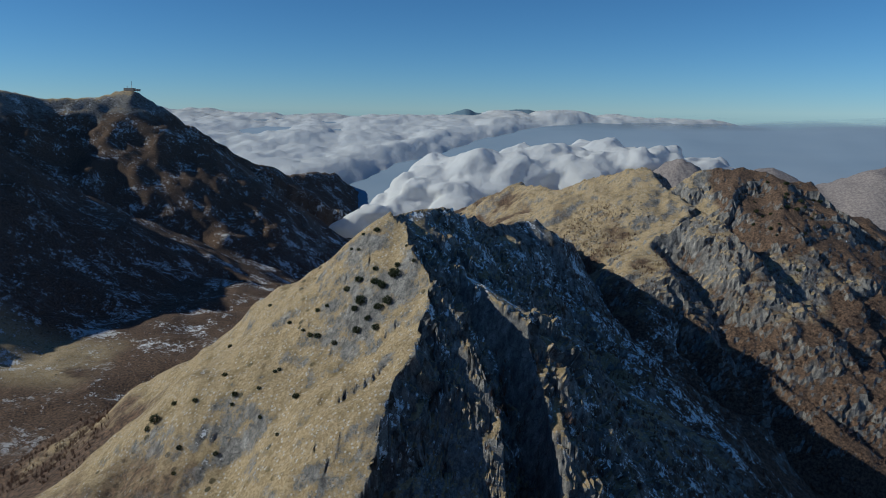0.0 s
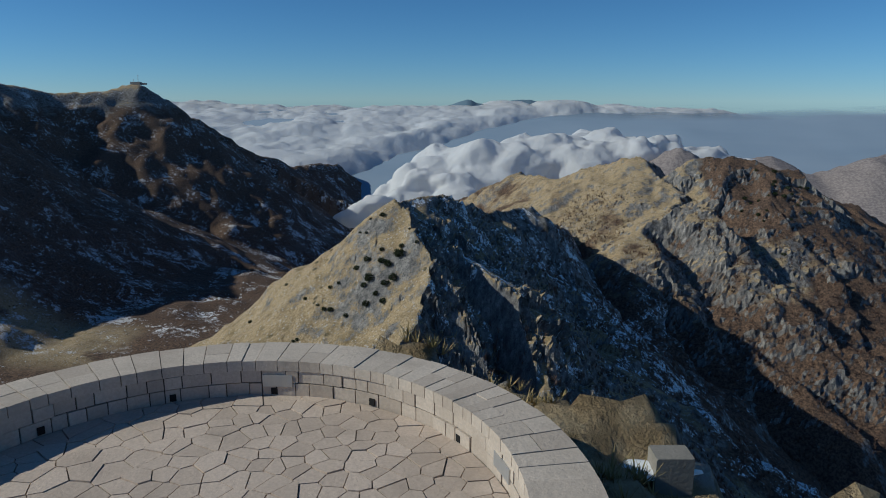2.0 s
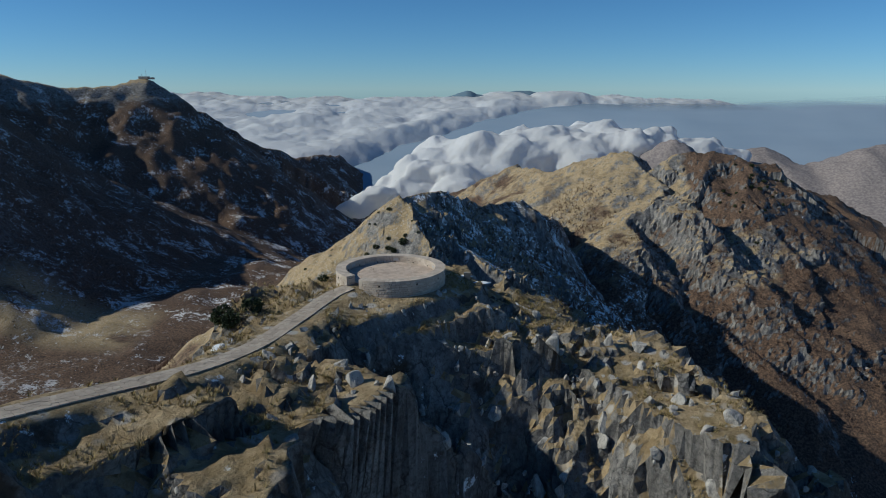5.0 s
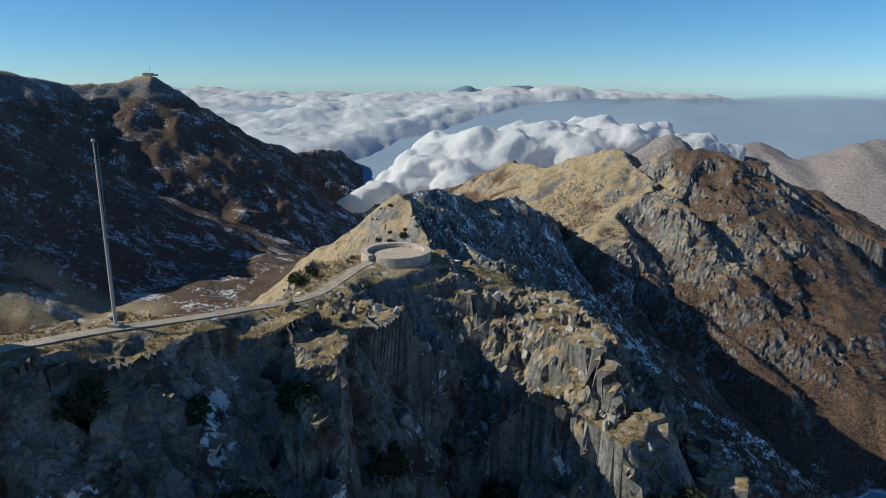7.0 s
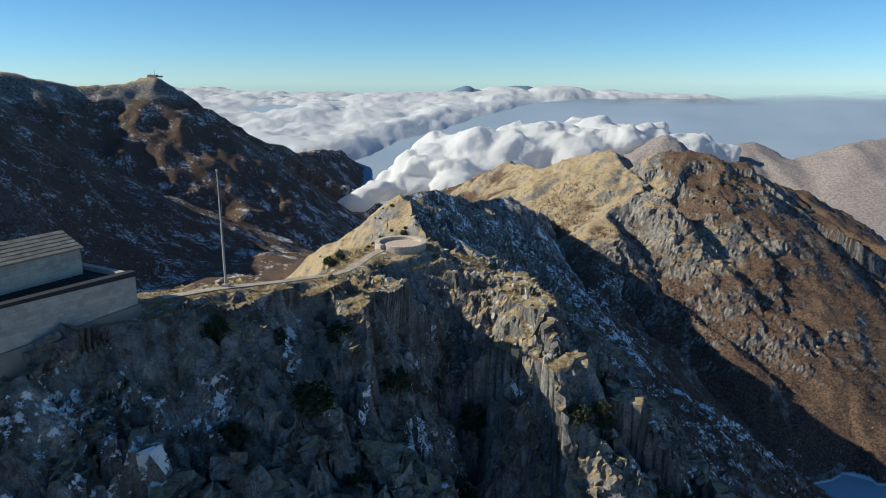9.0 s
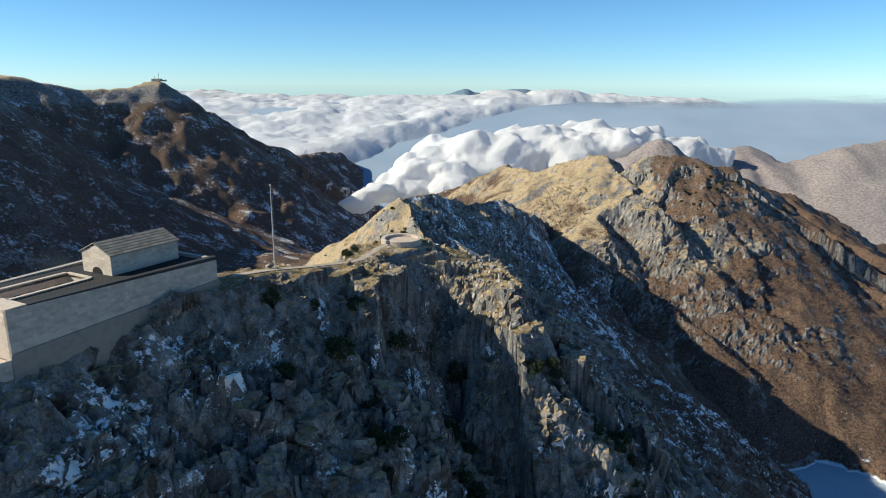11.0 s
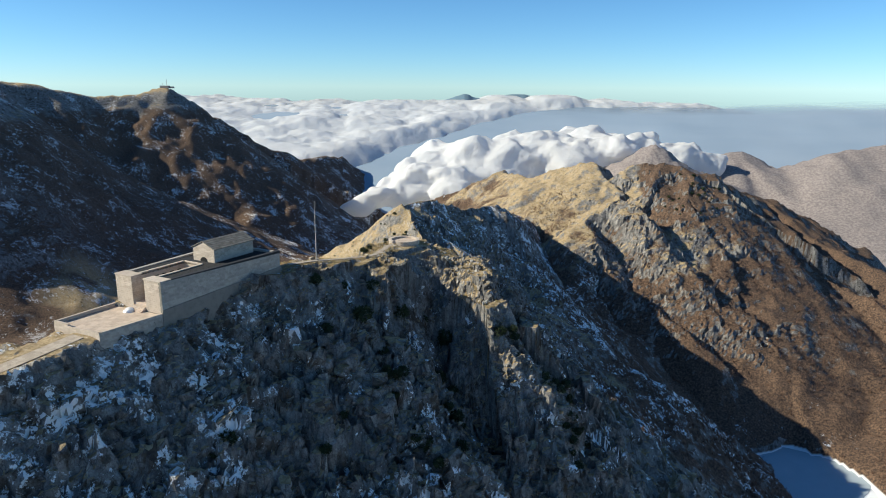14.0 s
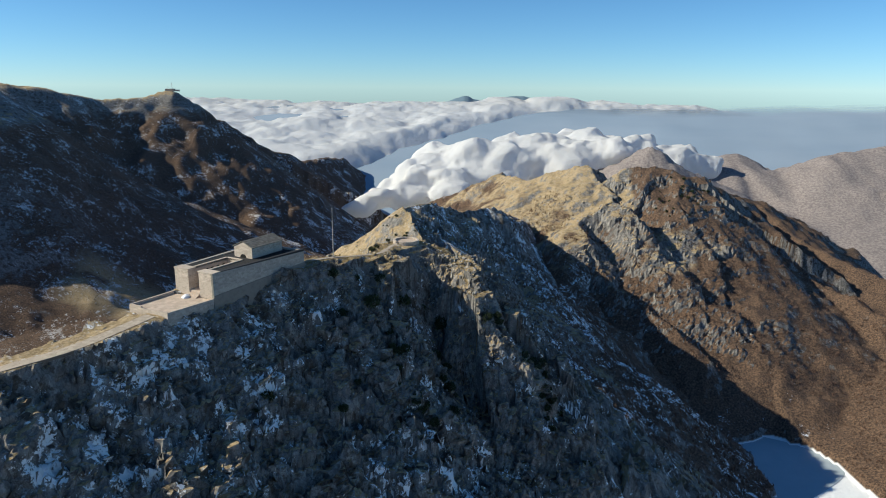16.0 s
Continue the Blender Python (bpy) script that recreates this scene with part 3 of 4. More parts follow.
rng = random.Random(3)
rest = bmesh.new()
z1 = -0.22
for k in range(8):
    tall = rng.uniform(0.19, 0.27)
    wall_ring("wall_block", ROUT - 0.3, ROUT, z1 - tall, z1, 0.34 + 0.12 * (k % 2), rng, platform, gap=0.012, keep=lambda a: k < 6 and math.sin(a) < 0.1, rest=rest)
    z1 -= tall
tagged(part("blockwork", rest, M_STONE, platform), kind="stuff")
wall_ring("inner_block", RIN, RIN + 0.3, RFLOOR - 0.1, -0.50, 0.42, rng, platform)
wall_ring("inner_block", RIN, RIN + 0.3, -0.50, -0.22, 0.48, rng, platform)
for a0, a1 in ((ARC0, ARC0 + 0.075), (ARC1 - 0.075, ARC1)):
    for z0, z1 in ((-0.74, -0.275), (-1.25, -0.76)):
        bm = bmesh.new()
        arc_block(bm, RIN - 0.005, ROUT + 0.005, a0, a1, z0, z1, 2)
        part("jamb_block", bm, M_STONE, platform)
# coping: one or two stones across the wall
a = ARC0
while a < ARC1 - 1e-4:
    b = a + rng.uniform(0.30, 0.62) / ROUT
    b = ARC1 if ARC1 - b < 0.05 else b
    mid = rng.choice((None, RIN + rng.uniform(0.4, 0.62)))
    for r0, r1 in ((RIN - 0.03, ROUT + 0.03),) if mid is None else ((RIN - 0.03, mid - 0.008), (mid + 0.008, ROUT + 0.03)):
        bm = bmesh.new()
        arc_block(bm, r0, r1, a + 0.0016, b - 0.0016, -0.225, rng.uniform(-0.015, 0.012), 2)
        part("coping_stone", bm, M_STONE, platform)
    a = b


def clip_polygon(poly, nx, ny, c):
    """Keeps the side nx*x + ny*y <= c of a convex polygon."""
    out = []
    for (x0, y0), (x1, y1) in zip(poly, poly[1:] + poly[:1]):
        d0, d1 = nx * x0 + ny * y0 - c, nx * x1 + ny * y1 - c
        if d0 <= 0:
            out.append((x0, y0))
        if d0 * d1 < 0:
            t = d0 / (d0 - d1)
            out.append((x0 + t * (x1 - x0), y0 + t * (y1 - y0)))
    return out


def crazy_paving(points, frame_poly, reach, gap):
    """Irregular slabs: the cells round a scatter of points, drawn in by the joint."""
    cells = []
    for i, (x, y) in enumerate(points):
        poly = list(frame_poly(x, y))
        for j, (u, v) in enumerate(points):
            dx, dy = u - x, v - y
            d = math.hypot(dx, dy)
            if j != i and d < reach:
                nx, ny = dx / d, dy / d
                poly = clip_polygon(poly, nx, ny, nx * (x + u) / 2 + ny * (y + v) / 2 - gap)
                if len(poly) < 3:
                    break
        if len(poly) >= 3:
            cells.append(poly)
    return cells


def scatter_disc(rng, radius, count, apart):
    pts = []
    for _ in range(count * 60):
        r, a = radius * math.sqrt(rng.random()), rng.uniform(0, math.tau)
        p = (r * math.cos(a), r * math.sin(a))
        if all((p[0] - q[0]) ** 2 + (p[1] - q[1]) ** 2 > apart * apart for q in pts):
            pts.append(p)
        if len(pts) >= count:
            break
    return pts


DISC = [((RIN - 0.02) * math.cos(k * math.tau / 48), (RIN - 0.02) * math.sin(k * math.tau / 48)) for k in range(48)]
for poly in crazy_paving(scatter_disc(rng, RIN, 400, 0.27), lambda x, y: DISC, 1.7, 0.011):
    bm = bmesh.new()
    prism(bm, poly, RFLOOR - 0.08, RFLOOR + rng.uniform(-0.012, 0.012))
    part("flagstone", bm, M_FLAG, platform)
for deg in (35, 62, 88, 112, 140, 168, 300, 335, 5):
    bm = bmesh.new()
    arc_block(bm, RIN - 0.028, RIN + 0.1, radians(deg), radians(deg) + 0.026, RFLOOR + 0.02, RFLOOR + 0.17, 1)
    part("drain_hole", bm, M_BLACK, platform, "square drain hole, its shade a black block")
for deg in (14, 84, 150):
    bm = bmesh.new()
    arc_block(bm, RIN - 0.04, RIN + 0.06, radians(deg), radians(deg) + 0.13, RFLOOR + 0.2, -0.32, 3)
    part("plaque", bm, M_STEEL, platform, "sloped grey metal panorama plaque")
for deg in (205, 262, 300, 330):
    bm = bmesh.new()
    arc_block(bm, ROUT - 0.1, ROUT + 0.025, radians(deg), radians(deg) + 0.028, -0.62, -0.44, 1)
    part("weep_hole", bm, M_BLACK, platform, "weep hole, its shade a black block")


# ---- paths ----
def lane(name, line, half, label, slab, count_parts, seed):
    """A paved way along a line of points: a bed with a kerb-like edge and irregular slabs on it."""
    rng = random.Random(seed)
    pts = [Vector(p) for p in line]
    fine = []
    for i in range(len(pts) - 1):
        p0, p1, p2, p3 = pts[max(i - 1, 0)], pts[i], pts[i + 1], pts[min(i + 2, len(pts) - 1)]
        for k in range(8):
            t = k / 8
            fine.append(0.5 * (2 * p1 + (p2 - p0) * t + (2 * p0 - 5 * p1 + 4 * p2 - p3) * t * t + (3 * p1 - p0 - 3 * p2 + p3) * t ** 3))
    fine.append(pts[-1])
    run = [0.0]
    for p, q in zip(fine, fine[1:]):
        run.append(run[-1] + (q - p).length)

    def at(s, w):
        i = min(max(int(np.searchsorted(run, s)) - 1, 0), len(fine) - 2)
        t = (s - run[i]) / (run[i + 1] - run[i])
        p, d = fine[i].lerp(fine[i + 1], t), (fine[min(i + 2, len(fine) - 1)] - fine[max(i - 1, 0)])
        side = Vector((-d.y, d.x, 0)).normalized()
        return p + side * w

    root = tagged(new(name), label, "path", kind="structure")
    bm = bmesh.new()
    rows = []
    for s in run:
        rows.append([bm.verts.new(at(s, w) + Vector((0, 0, dz))) for w, dz in ((-half, -0.9), (-half, -0.03), (half, -0.03), (half, -0.9))])
    for r0, r1 in zip(rows, rows[1:]):
        for k in range(3):
            bm.faces.new((r0[k], r1[k], r1[k + 1], r0[k + 1]))
    bmesh.ops.recalc_face_normals(bm, faces=bm.faces)
    part("path_bed", bm, M_JOINT4, root)
    cols, n = max(2, round(2 * half / slab)), int(run[-1] / slab)
    cell = [((i + 0.5 + rng.uniform(-0.36, 0.36)) * slab, -half + (k + 0.5 + rng.uniform(-0.36, 0.36)) * 2 * half / cols) for i in range(n) for k in range(cols)]
    near = crazy_paving_sorted(cell, half, slab, run[-1])
    made, rest = 0, bmesh.new()
    for poly in near:
        bm = rest if made >= count_parts else bmesh.new()
        lift = rng.uniform(-0.012, 0.012)
        top = [at(s, w) for s, w in poly]
        hi = [bm.verts.new(p + Vector((0, 0, lift))) for p in top]
        lo = [bm.verts.new(p - Vector((0, 0, 0.09))) for p in top]
        bm.faces.new(hi)
        for k in range(len(hi)):
            m = (k + 1) % len(hi)
            bm.faces.new((lo[k], lo[m], hi[m], hi[k]))
        if bm is not rest:
            part("paving_slab", bm, M_FLAG2, root)
            made += 1
    if made >= count_parts:
        tagged(part("paving", rest, M_FLAG2, root), kind="stuff")
    else:
        rest.free()
    return root


def crazy_paving_sorted(points, half, slab, length):
    cells = []
    order = sorted(points)
    for i, (x, y) in enumerate(order):
        poly = [(max(x - 2 * slab, 0), -half), (min(x + 2 * slab, length), -half), (min(x + 2 * slab, length), half), (max(x - 2 * slab, 0), half)]
        for u, v in order[max(0, i - 16):i + 17]:
            d = math.hypot(u - x, v - y)
            if 1e-6 < d < 3 * slab:
                nx, ny = (u - x) / d, (v - y) / d
                poly = clip_polygon(poly, nx, ny, nx * (x + u) / 2 + ny * (y + v) / 2 - 0.016)
                if len(poly) < 3:
                    break
        if len(poly) >= 3:
            cells.append(poly)
    return cells


lane("footpath", TRACK, 0.9, "narrow footpath of worn pale flagstones along the ridge", 0.5, 290, 7)
lane("access_lane", LANE, 2.2, "pale gravel and stone lane leading up to the terrace", 1.1, 120, 9)

# ---- mausoleum ----
TH = radians(28.27)
monument = tagged(new("mausoleum"), "pale stone mausoleum with walled court, gabled chapel and terrace", "building")
monument.matrix_world = Matrix.Translation((-58.5, -91.2, 0)) @ Matrix.Rotation(math.pi / 2 - TH, 4, "Z")


def bpart(name, outline, z0, z1, material, label="", parent=None):
    bm = bmesh.new()
    prism(bm, outline, z0, z1)
    bmesh.ops.recalc_face_normals(bm, faces=bm.faces)
    return part(name, bm, material, parent or monument, label)


def box_outline(x0, x1, y0, y1):
    return [(x0, y0), (x1, y0), (x1, y1), (x0, y1)]


def slanted(p, q, thick):
    """Outline of a straight wall whose outer foot runs from p to q, thick to its left."""
    d = (Vector(q) - Vector(p)).normalized()
    n = Vector((-d.y, d.x)) * thick
    return [p, q, (q[0] + n.x, q[1] + n.y), (p[0] + n.x, p[1] + n.y)]


def block_face(owner, p, q, z_low, z_top, course, usual, rng, material, limit, name="stone_block", depth=0.16, foot=None):
    """Courses of blocks on the outside of a wall from p to q; z_low and z_top at both ends."""
    p, q = Vector(p), Vector(q)
    d, length = (q - p).normalized(), (q - p).length
    n = Vector((d.y, -d.x))
    rest, made, k = bmesh.new(), 0, 0
    top_max = max(z_top)
    while top_max - (k + 1) * course > min(z_low) - course:
        s = -rng.uniform(0, usual)
        while s < length:
            e = s + usual * rng.uniform(0.6, 1.5)
            a, b = max(s, 0), min(e, length)
            s = e
            if b - a < 0.12:
                continue
            mid = (a + b) / 2 / length
            zt = z_top[0] + (z_top[1] - z_top[0]) * mid - k * course
            zb = zt - course
            if zt < z_low[0] + (z_low[1] - z_low[0]) * mid:
                continue
            out = rng.uniform(0.0, 0.03)
            bm = bmesh.new() if made < limit else rest
            f0, f1 = p + d * (a + 0.012) + n * out, p + d * (b - 0.012) + n * out
            g0, g1 = f0 - n * depth, f1 - n * depth
            prism(bm, [tuple(f0), tuple(f1), tuple(g1), tuple(g0)], zb + 0.012, zt - 0.012)
            if bm is not rest:
                bmesh.ops.recalc_face_normals(bm, faces=bm.faces)
                part(name, bm, material, owner)
                made += 1
        k += 1
    if len(rest.faces):
        bmesh.ops.recalc_face_normals(rest, faces=rest.faces)
        tagged(part("blockwork", rest, material, owner), kind="stuff")
    else:
        rest.free()


rng = random.Random(12)
# own axes: x runs from the terrace to the chapel, y to the left
right_wall = bpart("right_wall", slanted((0, 0.05), (40, -4.95), 1.2), -9, [8.45, 9.05, 9.05, 8.45], M_JOINT3)
left_wall = bpart("left_wall", box_outline(3.2, 40, 16.9, 18.1), -9, [8.45, 9.05, 9.05, 8.45], M_WALL)
end_wall = bpart("end_wall", box_outline(39, 40, -3.6, 16.9), -6, 9.0, M_WALL)
plinth = bpart("plinth", slanted((-0.2, -0.28), (40.2, -5.33), 0.6), -9, [0.9, 4.3, 4.3, 0.9], M_ROUGH, "rougher stone footing with a narrow ledge")
for name, y0, y1 in (("pylon", 0, 6.7), ("pylon", 11.4, 18.1)):
    pylon = bpart(name, box_outline(0.12, 3.3, y0 + 0.12, y1 - 0.12), -9, 8.5, M_JOINT3, "massive square gate pylon of pale rough blocks")
    for p, q in (((0.12, y1 - 0.12), (0.12, y0 + 0.12)), ((3.3, y0 + 0.12), (3.3, y1 - 0.12)), ((0.12, y0 + 0.12), (3.3, y0 + 0.12)), ((3.3, y1 - 0.12), (0.12, y1 - 0.12))):
        block_face(pylon, p, q, (-0.2, -0.2), (8.4, 8.4), 0.55, 1.0, rng, M_STONE, 40)
    bpart("cap_slab", box_outline(-0.08, 3.5, y0 - 0.08, y1 + 0.08), 8.42, 8.68, M_STONE, "", pylon)
block_face(right_wall, (0, 0), (40, -5), (0.6, 4.0), (8.4, 9.0), 0.56, 1.25, rng, M_WALL, 300)
bpart("wall_coping", slanted((3.4, -0.5), (40.1, -5.1), 1.35), 8.5, [8.72, 9.25, 9.25, 8.72], M_ROOF, "thin dark metal coping")
# flat roofs of dark standing-seam metal on both sides of the court
CA, CB, CL, CR = 4.2, 18.6, 12.4, 5.4
for name, outline in (("roof_strip", [(3.3, 0.9), (39, -3.4), (39, CR), (3.3, CR)]), ("roof_strip", box_outline(3.3, 39, CL, 16.9)), ("roof_strip", box_outline(CB, 39, CR + 0.01, CL - 0.01))):
    bpart(name, outline, 7.9, 8.35, M_ROOF, "dark standing-seam metal roof")
for k in range(44):
    x = 3.8 + k * 0.8
    for y0, y1 in ((0.9 - (x - 3.3) * 0.12, CR), (CL, 16.8)):
        bm = bmesh.new()
        prism(bm, box_outline(x, x + 0.06, y0, y1), 8.35, 8.44)
        part("roof_seam", bm, M_ROOF, monument)
for k in range(12):
    bpart("roof_seam", box_outline(27 + k, 27.06 + k, CR, CL), 8.35, 8.44, M_ROOF)
bpart("court_floor", box_outline(0.5, CB, CR - 0.2, CL + 0.2), 0.6, 1.4, M_FLAG, "pale stone paving of the sunken court")
for y0, y1 in ((CR - 0.5, CR), (CL, CL + 0.5)):
    court_wall = bpart("court_wall", box_outline(CA - 0.9, CB, y0, y1), 1.0, 8.5, M_STONE, "court wall with a row of square openings")
    for k in range(5):
        x = CA + 1.4 + k * 2.6
        inner = y1 if y0 < 9 else y0
        bpart("opening", box_outline(x, x + 1.3, min(inner, inner + (0.06 if y0 < 9 else -0.06)), max(inner, inner + (0.06 if y0 < 9 else -0.06))), 5.3, 6.7, M_BLACK, "square opening, its shade a black panel", court_wall)
    bpart("court_edge", box_outline(CA - 0.9, CB, y0 - 0.15, y1 + 0.15), 8.5, 8.68, M_STONE, "pale stone edging", court_wall)
bpart("court_end", box_outline(CB, CB + 0.6, CR, CL), 1.0, 8.66, M_STONE)

# chapel
chapel = bpart("chapel", box_outline(21.82, 37.48, 3.32, 11.88), 1, 12.3, M_JOINT3, "plain gabled chapel of pale blocks")
bm = bmesh.new()
prism(bm, [(3.32, 12.2), (11.88, 12.2), (7.6, 14.1)], 21.82, 37.48)
for v in bm.verts:
    v.co = Vector((v.co.z, v.co.x, v.co.y))
bmesh.ops.recalc_face_normals(bm, faces=bm.faces)
part("gable", bm, M_JOINT3, chapel)
for p, q in (((21.8, 11.9), (21.8, 3.3)), ((21.8, 3.3), (37.5, 3.3)), ((37.5, 11.9), (21.8, 11.9)), ((37.5, 3.3), (37.5, 11.9))):
    block_face(chapel, p, q, (8.0, 8.0), (12.3, 12.3), 0.52, 1.1, rng, M_STONE, 60, "chapel_block")
for k in range(4):
    half = 4.28 * (1 - (k + 0.5) / 4) - 0.1
    block_face(chapel, (21.8, 7.6 + half), (21.8, 7.6 - half), (12.3 + k * 0.46, 12.3 + k * 0.46), (12.78 + k * 0.46, 12.78 + k * 0.46), 0.48, 1.1, rng, M_STONE, 12, "gable_block")
for side in (-1, 1):
    bm = bmesh.new()
    y0, y1 = 7.6 + side * 4.75, 7.6
    z0, z1 = 12.2, 14.36
    low = [bm.verts.new((x, y, z)) for x, y, z in ((21.5, y0, z0), (37.8, y0, z0), (37.8, y1, z1), (21.5, y1, z1))]
    high = [bm.verts.new(v.co + Vector((0, 0, 0.16))) for v in low]
    bm.faces.new(low)
    bm.faces.new(high)
    for k in range(4):
        bm.faces.new((low[k], low[(k + 1) % 4], high[(k + 1) % 4], high[k]))
    bmesh.ops.recalc_face_normals(bm, faces=bm.faces)
    slope = part("chapel_roof", bm, M_SLATE, chapel, "weathered stone-slab roof slope")
    # slabs laid in rows
    rows_n, cols_n = 6, 15
    for i in range(rows_n):
        for j in range(cols_n):
            bm = bmesh.new()
            t0, t1 = i / rows_n, (i + 1) / rows_n - 0.012
            xa = 21.5 + (j + (0.5 if i % 2 else 0) * (0 < j < cols_n)) * 16.3 / cols_n
            xb = min(21.5 + (j + 1 + (0.5 if i % 2 else 0)) * 16.3 / cols_n - 0.02, 37.8)
            lift = 0.17 + rng.uniform(0, 0.02)
            quad = [(xa, y0 + (y1 - y0) * t0, z0 + (z1 - z0) * t0 + lift + 0.05), (xb, y0 + (y1 - y0) * t0, z0 + (z1 - z0) * t0 + lift + 0.05),
                    (xb, y0 + (y1 - y0) * t1, z0 + (z1 - z0) * t1 + lift), (xa, y0 + (y1 - y0) * t1, z0 + (z1 - z0) * t1 + lift)]
            vs = [bm.verts.new(c) for c in quad]
            ws = [bm.verts.new((c[0], c[1], c[2] - 0.07)) for c in quad]
            bm.faces.new(vs)
            for k in range(4):
                bm.faces.new((ws[k], ws[(k + 1) % 4], vs[(k + 1) % 4], vs[k]))
            bmesh.ops.recalc_face_normals(bm, faces=bm.faces)
            part("roof_slab", bm, M_SLATE, slope)
# round-headed opening of the chapel above the roof
bm = bmesh.new()
prism(bm, [(6.15, 8.3), (9.05, 8.3)] + [(7.6 + 1.45 * math.cos(a * math.pi / 10), 8.5 + 1.15 * math.sin(a * math.pi / 10)) for a in range(11)], 21.70, 21.76)
for v in bm.verts:
    v.co = Vector((v.co.z, v.co.x, v.co.y))
bmesh.ops.recalc_face_normals(bm, faces=bm.faces)
part("arched_opening", bm, M_BLACK, chapel, "round-headed opening, its shade a black panel")

# terrace
terrace = bpart("terrace", [(-17.3, 1.6), (0.1, 0.12), (0.1, 18), (-17.9, 18.5)], -10, -0.55, M_JOINT3, "broad paved terrace with low parapets")
block_face(terrace, (-17.4, 1.48), (0, 0.0), (-6, -3.0), (-0.05, -0.05), 0.55, 1.1, rng, M_WALL, 140)
block_face(terrace, (-18.0, 18.5), (-17.4, 1.48), (-6.2, -6.2), (-0.05, -0.05), 0.55, 1.1, rng, M_STONE, 140)
for poly in crazy_paving([(-17.2 + (i + 0.5 + rng.uniform(-0.3, 0.3)) * 1.45, 1.8 + (k + 0.5 + rng.uniform(-0.3, 0.3)) * 1.5) for i in range(12) for k in range(11)],
                         lambda x, y: [(-17.2, 1.7), (0.0, 0.3), (0.0, 17.9), (-17.8, 18.4)], 5.0, 0.015):
    bm = bmesh.new()
    prism(bm, poly, -0.56, -0.5 + rng.uniform(-0.008, 0.008))
    part("terrace_slab", bm, M_FLAG, terrace)
bpart("parapet", slanted((-17.4, 1.48), (0, 0.0), 0.55), -0.6, 0.05, M_STONE, "low stone parapet", terrace)
bpart("parapet", box_outline(-17.9, 0, 17.8, 18.5), -0.6, 0.45, M_STONE, "low stone parapet", terrace)
bpart("parapet", [(-17.42, 1.5), (-16.85, 1.5), (-17.0, 6.3), (-17.55, 6.3)], -0.6, 0.05, M_STONE, "low stone parapet", terrace)
bpart("parapet", [(-17.75, 13.2), (-17.2, 13.2), (-17.35, 18), (-17.95, 18)], -0.6, 0.45, M_STONE, "low stone parapet", terrace)
for k in range(8):
    bpart("step", box_outline(-1.6 + k * 0.4, 1.8, 6.75, 11.35), -0.5 + k * 0.24, -0.26 + k * 0.24, M_FLAG, "", terrace)


def lump(name, at, size, material, label, category, seed, parent=None, kind=""):
    """A low uneven heap."""
    bm = bmesh.new()
    bmesh.ops.create_icosphere(bm, subdivisions=3, radius=1)
    for v in bm.verts:
        v.co *= 1 + 0.28 * noise.noise(v.co * 1.7 + Vector((seed, 0, 0))) + 0.1 * noise.noise(v.co * 5 + Vector((0, seed, 0)))
        v.co.x, v.co.y, v.co.z = v.co.x * size[0], v.co.y * size[1], v.co.z * size[2]
    for f in bm.faces:
        f.smooth = True
    ob = part(name, bm, material, None)
    ob.location = at
    return tagged(ob, label, category, kind=kind)


snow_at = monument.matrix_world @ Vector((-2.1, 10.8, -0.45))
lump("snow_heap", snow_at, (1.3, 1.7, 0.9), M_SNOW, "heap of old shovelled snow beside the terrace steps", "snow", 4)

for x, y, sx, sy in ((7.7, 4.7, 1.5, 0.35), (10.2, 3.2, 1.1, 0.45), (-12.5, -20.5, 0.5, 1.1)):
    z = float(land_height(np.array([x]), np.array([y]))[0])
    lump("snow_patch", (x, y, z), (sx, sy, 0.14), M_SNOW, "thin leftover patch of snow on the ground", "snow", x)

# ---- flagpole ----
flagpole = tagged(new("flagpole"), "tall thin weathered steel flagpole standing on the ridge", "pole")
flagpole.location = (-26.2, -45.8, 3.2)
bm = bmesh.new()
bmesh.ops.create_cone(bm, cap_ends=True, segments=12, radius1=0.2, radius2=0.07, depth=19, matrix=Matrix.Translation((0, 0, 9.6)))
part("mast", bm, M_POLE, flagpole)
bm = bmesh.new()
bmesh.ops.create_uvsphere(bm, u_segments=12, v_segments=8, radius=0.2, matrix=Matrix.Translation((0, 0, 19.2)))
part("finial", bm, M_POLE, flagpole)
bm = bmesh.new()
prism(bm, box_outline(-0.6, 0.6, -0.6, 0.6), -1.2, 0.25)
bmesh.ops.bevel(bm, geom=bm.edges[:], offset=0.05, segments=1)
part("footing", bm, M_ROUGH, flagpole, "rough concrete footing")
bm = bmesh.new()
bmesh.ops.create_cone(bm, segments=5, radius1=0.02, radius2=0.02, depth=18.4, matrix=Matrix.Translation((0.27, 0, 9.9)) @ Matrix.Rotation(0.012, 4, "Y"))
part("halyard", bm, M_POLE, flagpole)

# ---- mast on the dark mountain ----
SUMMIT = (-950, 2150)
station = tagged(new("relay_station"), "small relay station with thin mast on the distant summit", "building")
station.location = (*SUMMIT, float(land_height(np.array([SUMMIT[0]]), np.array([SUMMIT[1]]))[0]) - 2)
for name, x0, x1, y0, y1, z0, z1 in (("hut", -22, 8, -8, 8, 0, 9), ("hut", 10, 24, -6, 6, 0, 6)):
    bm = bmesh.new()
    prism(bm, box_outline(x0, x1, y0, y1), z0, z1)
    part(name, bm, M_WALL, station)
for x, h in ((0, 30), (-14, 17)):
    bm = bmesh.new()
    bmesh.ops.create_cone(bm, segments=6, radius1=0.9, radius2=0.5, depth=h, matrix=Matrix.Translation((x, 0, h / 2)))
    part("mast", bm, M_POLE, station)

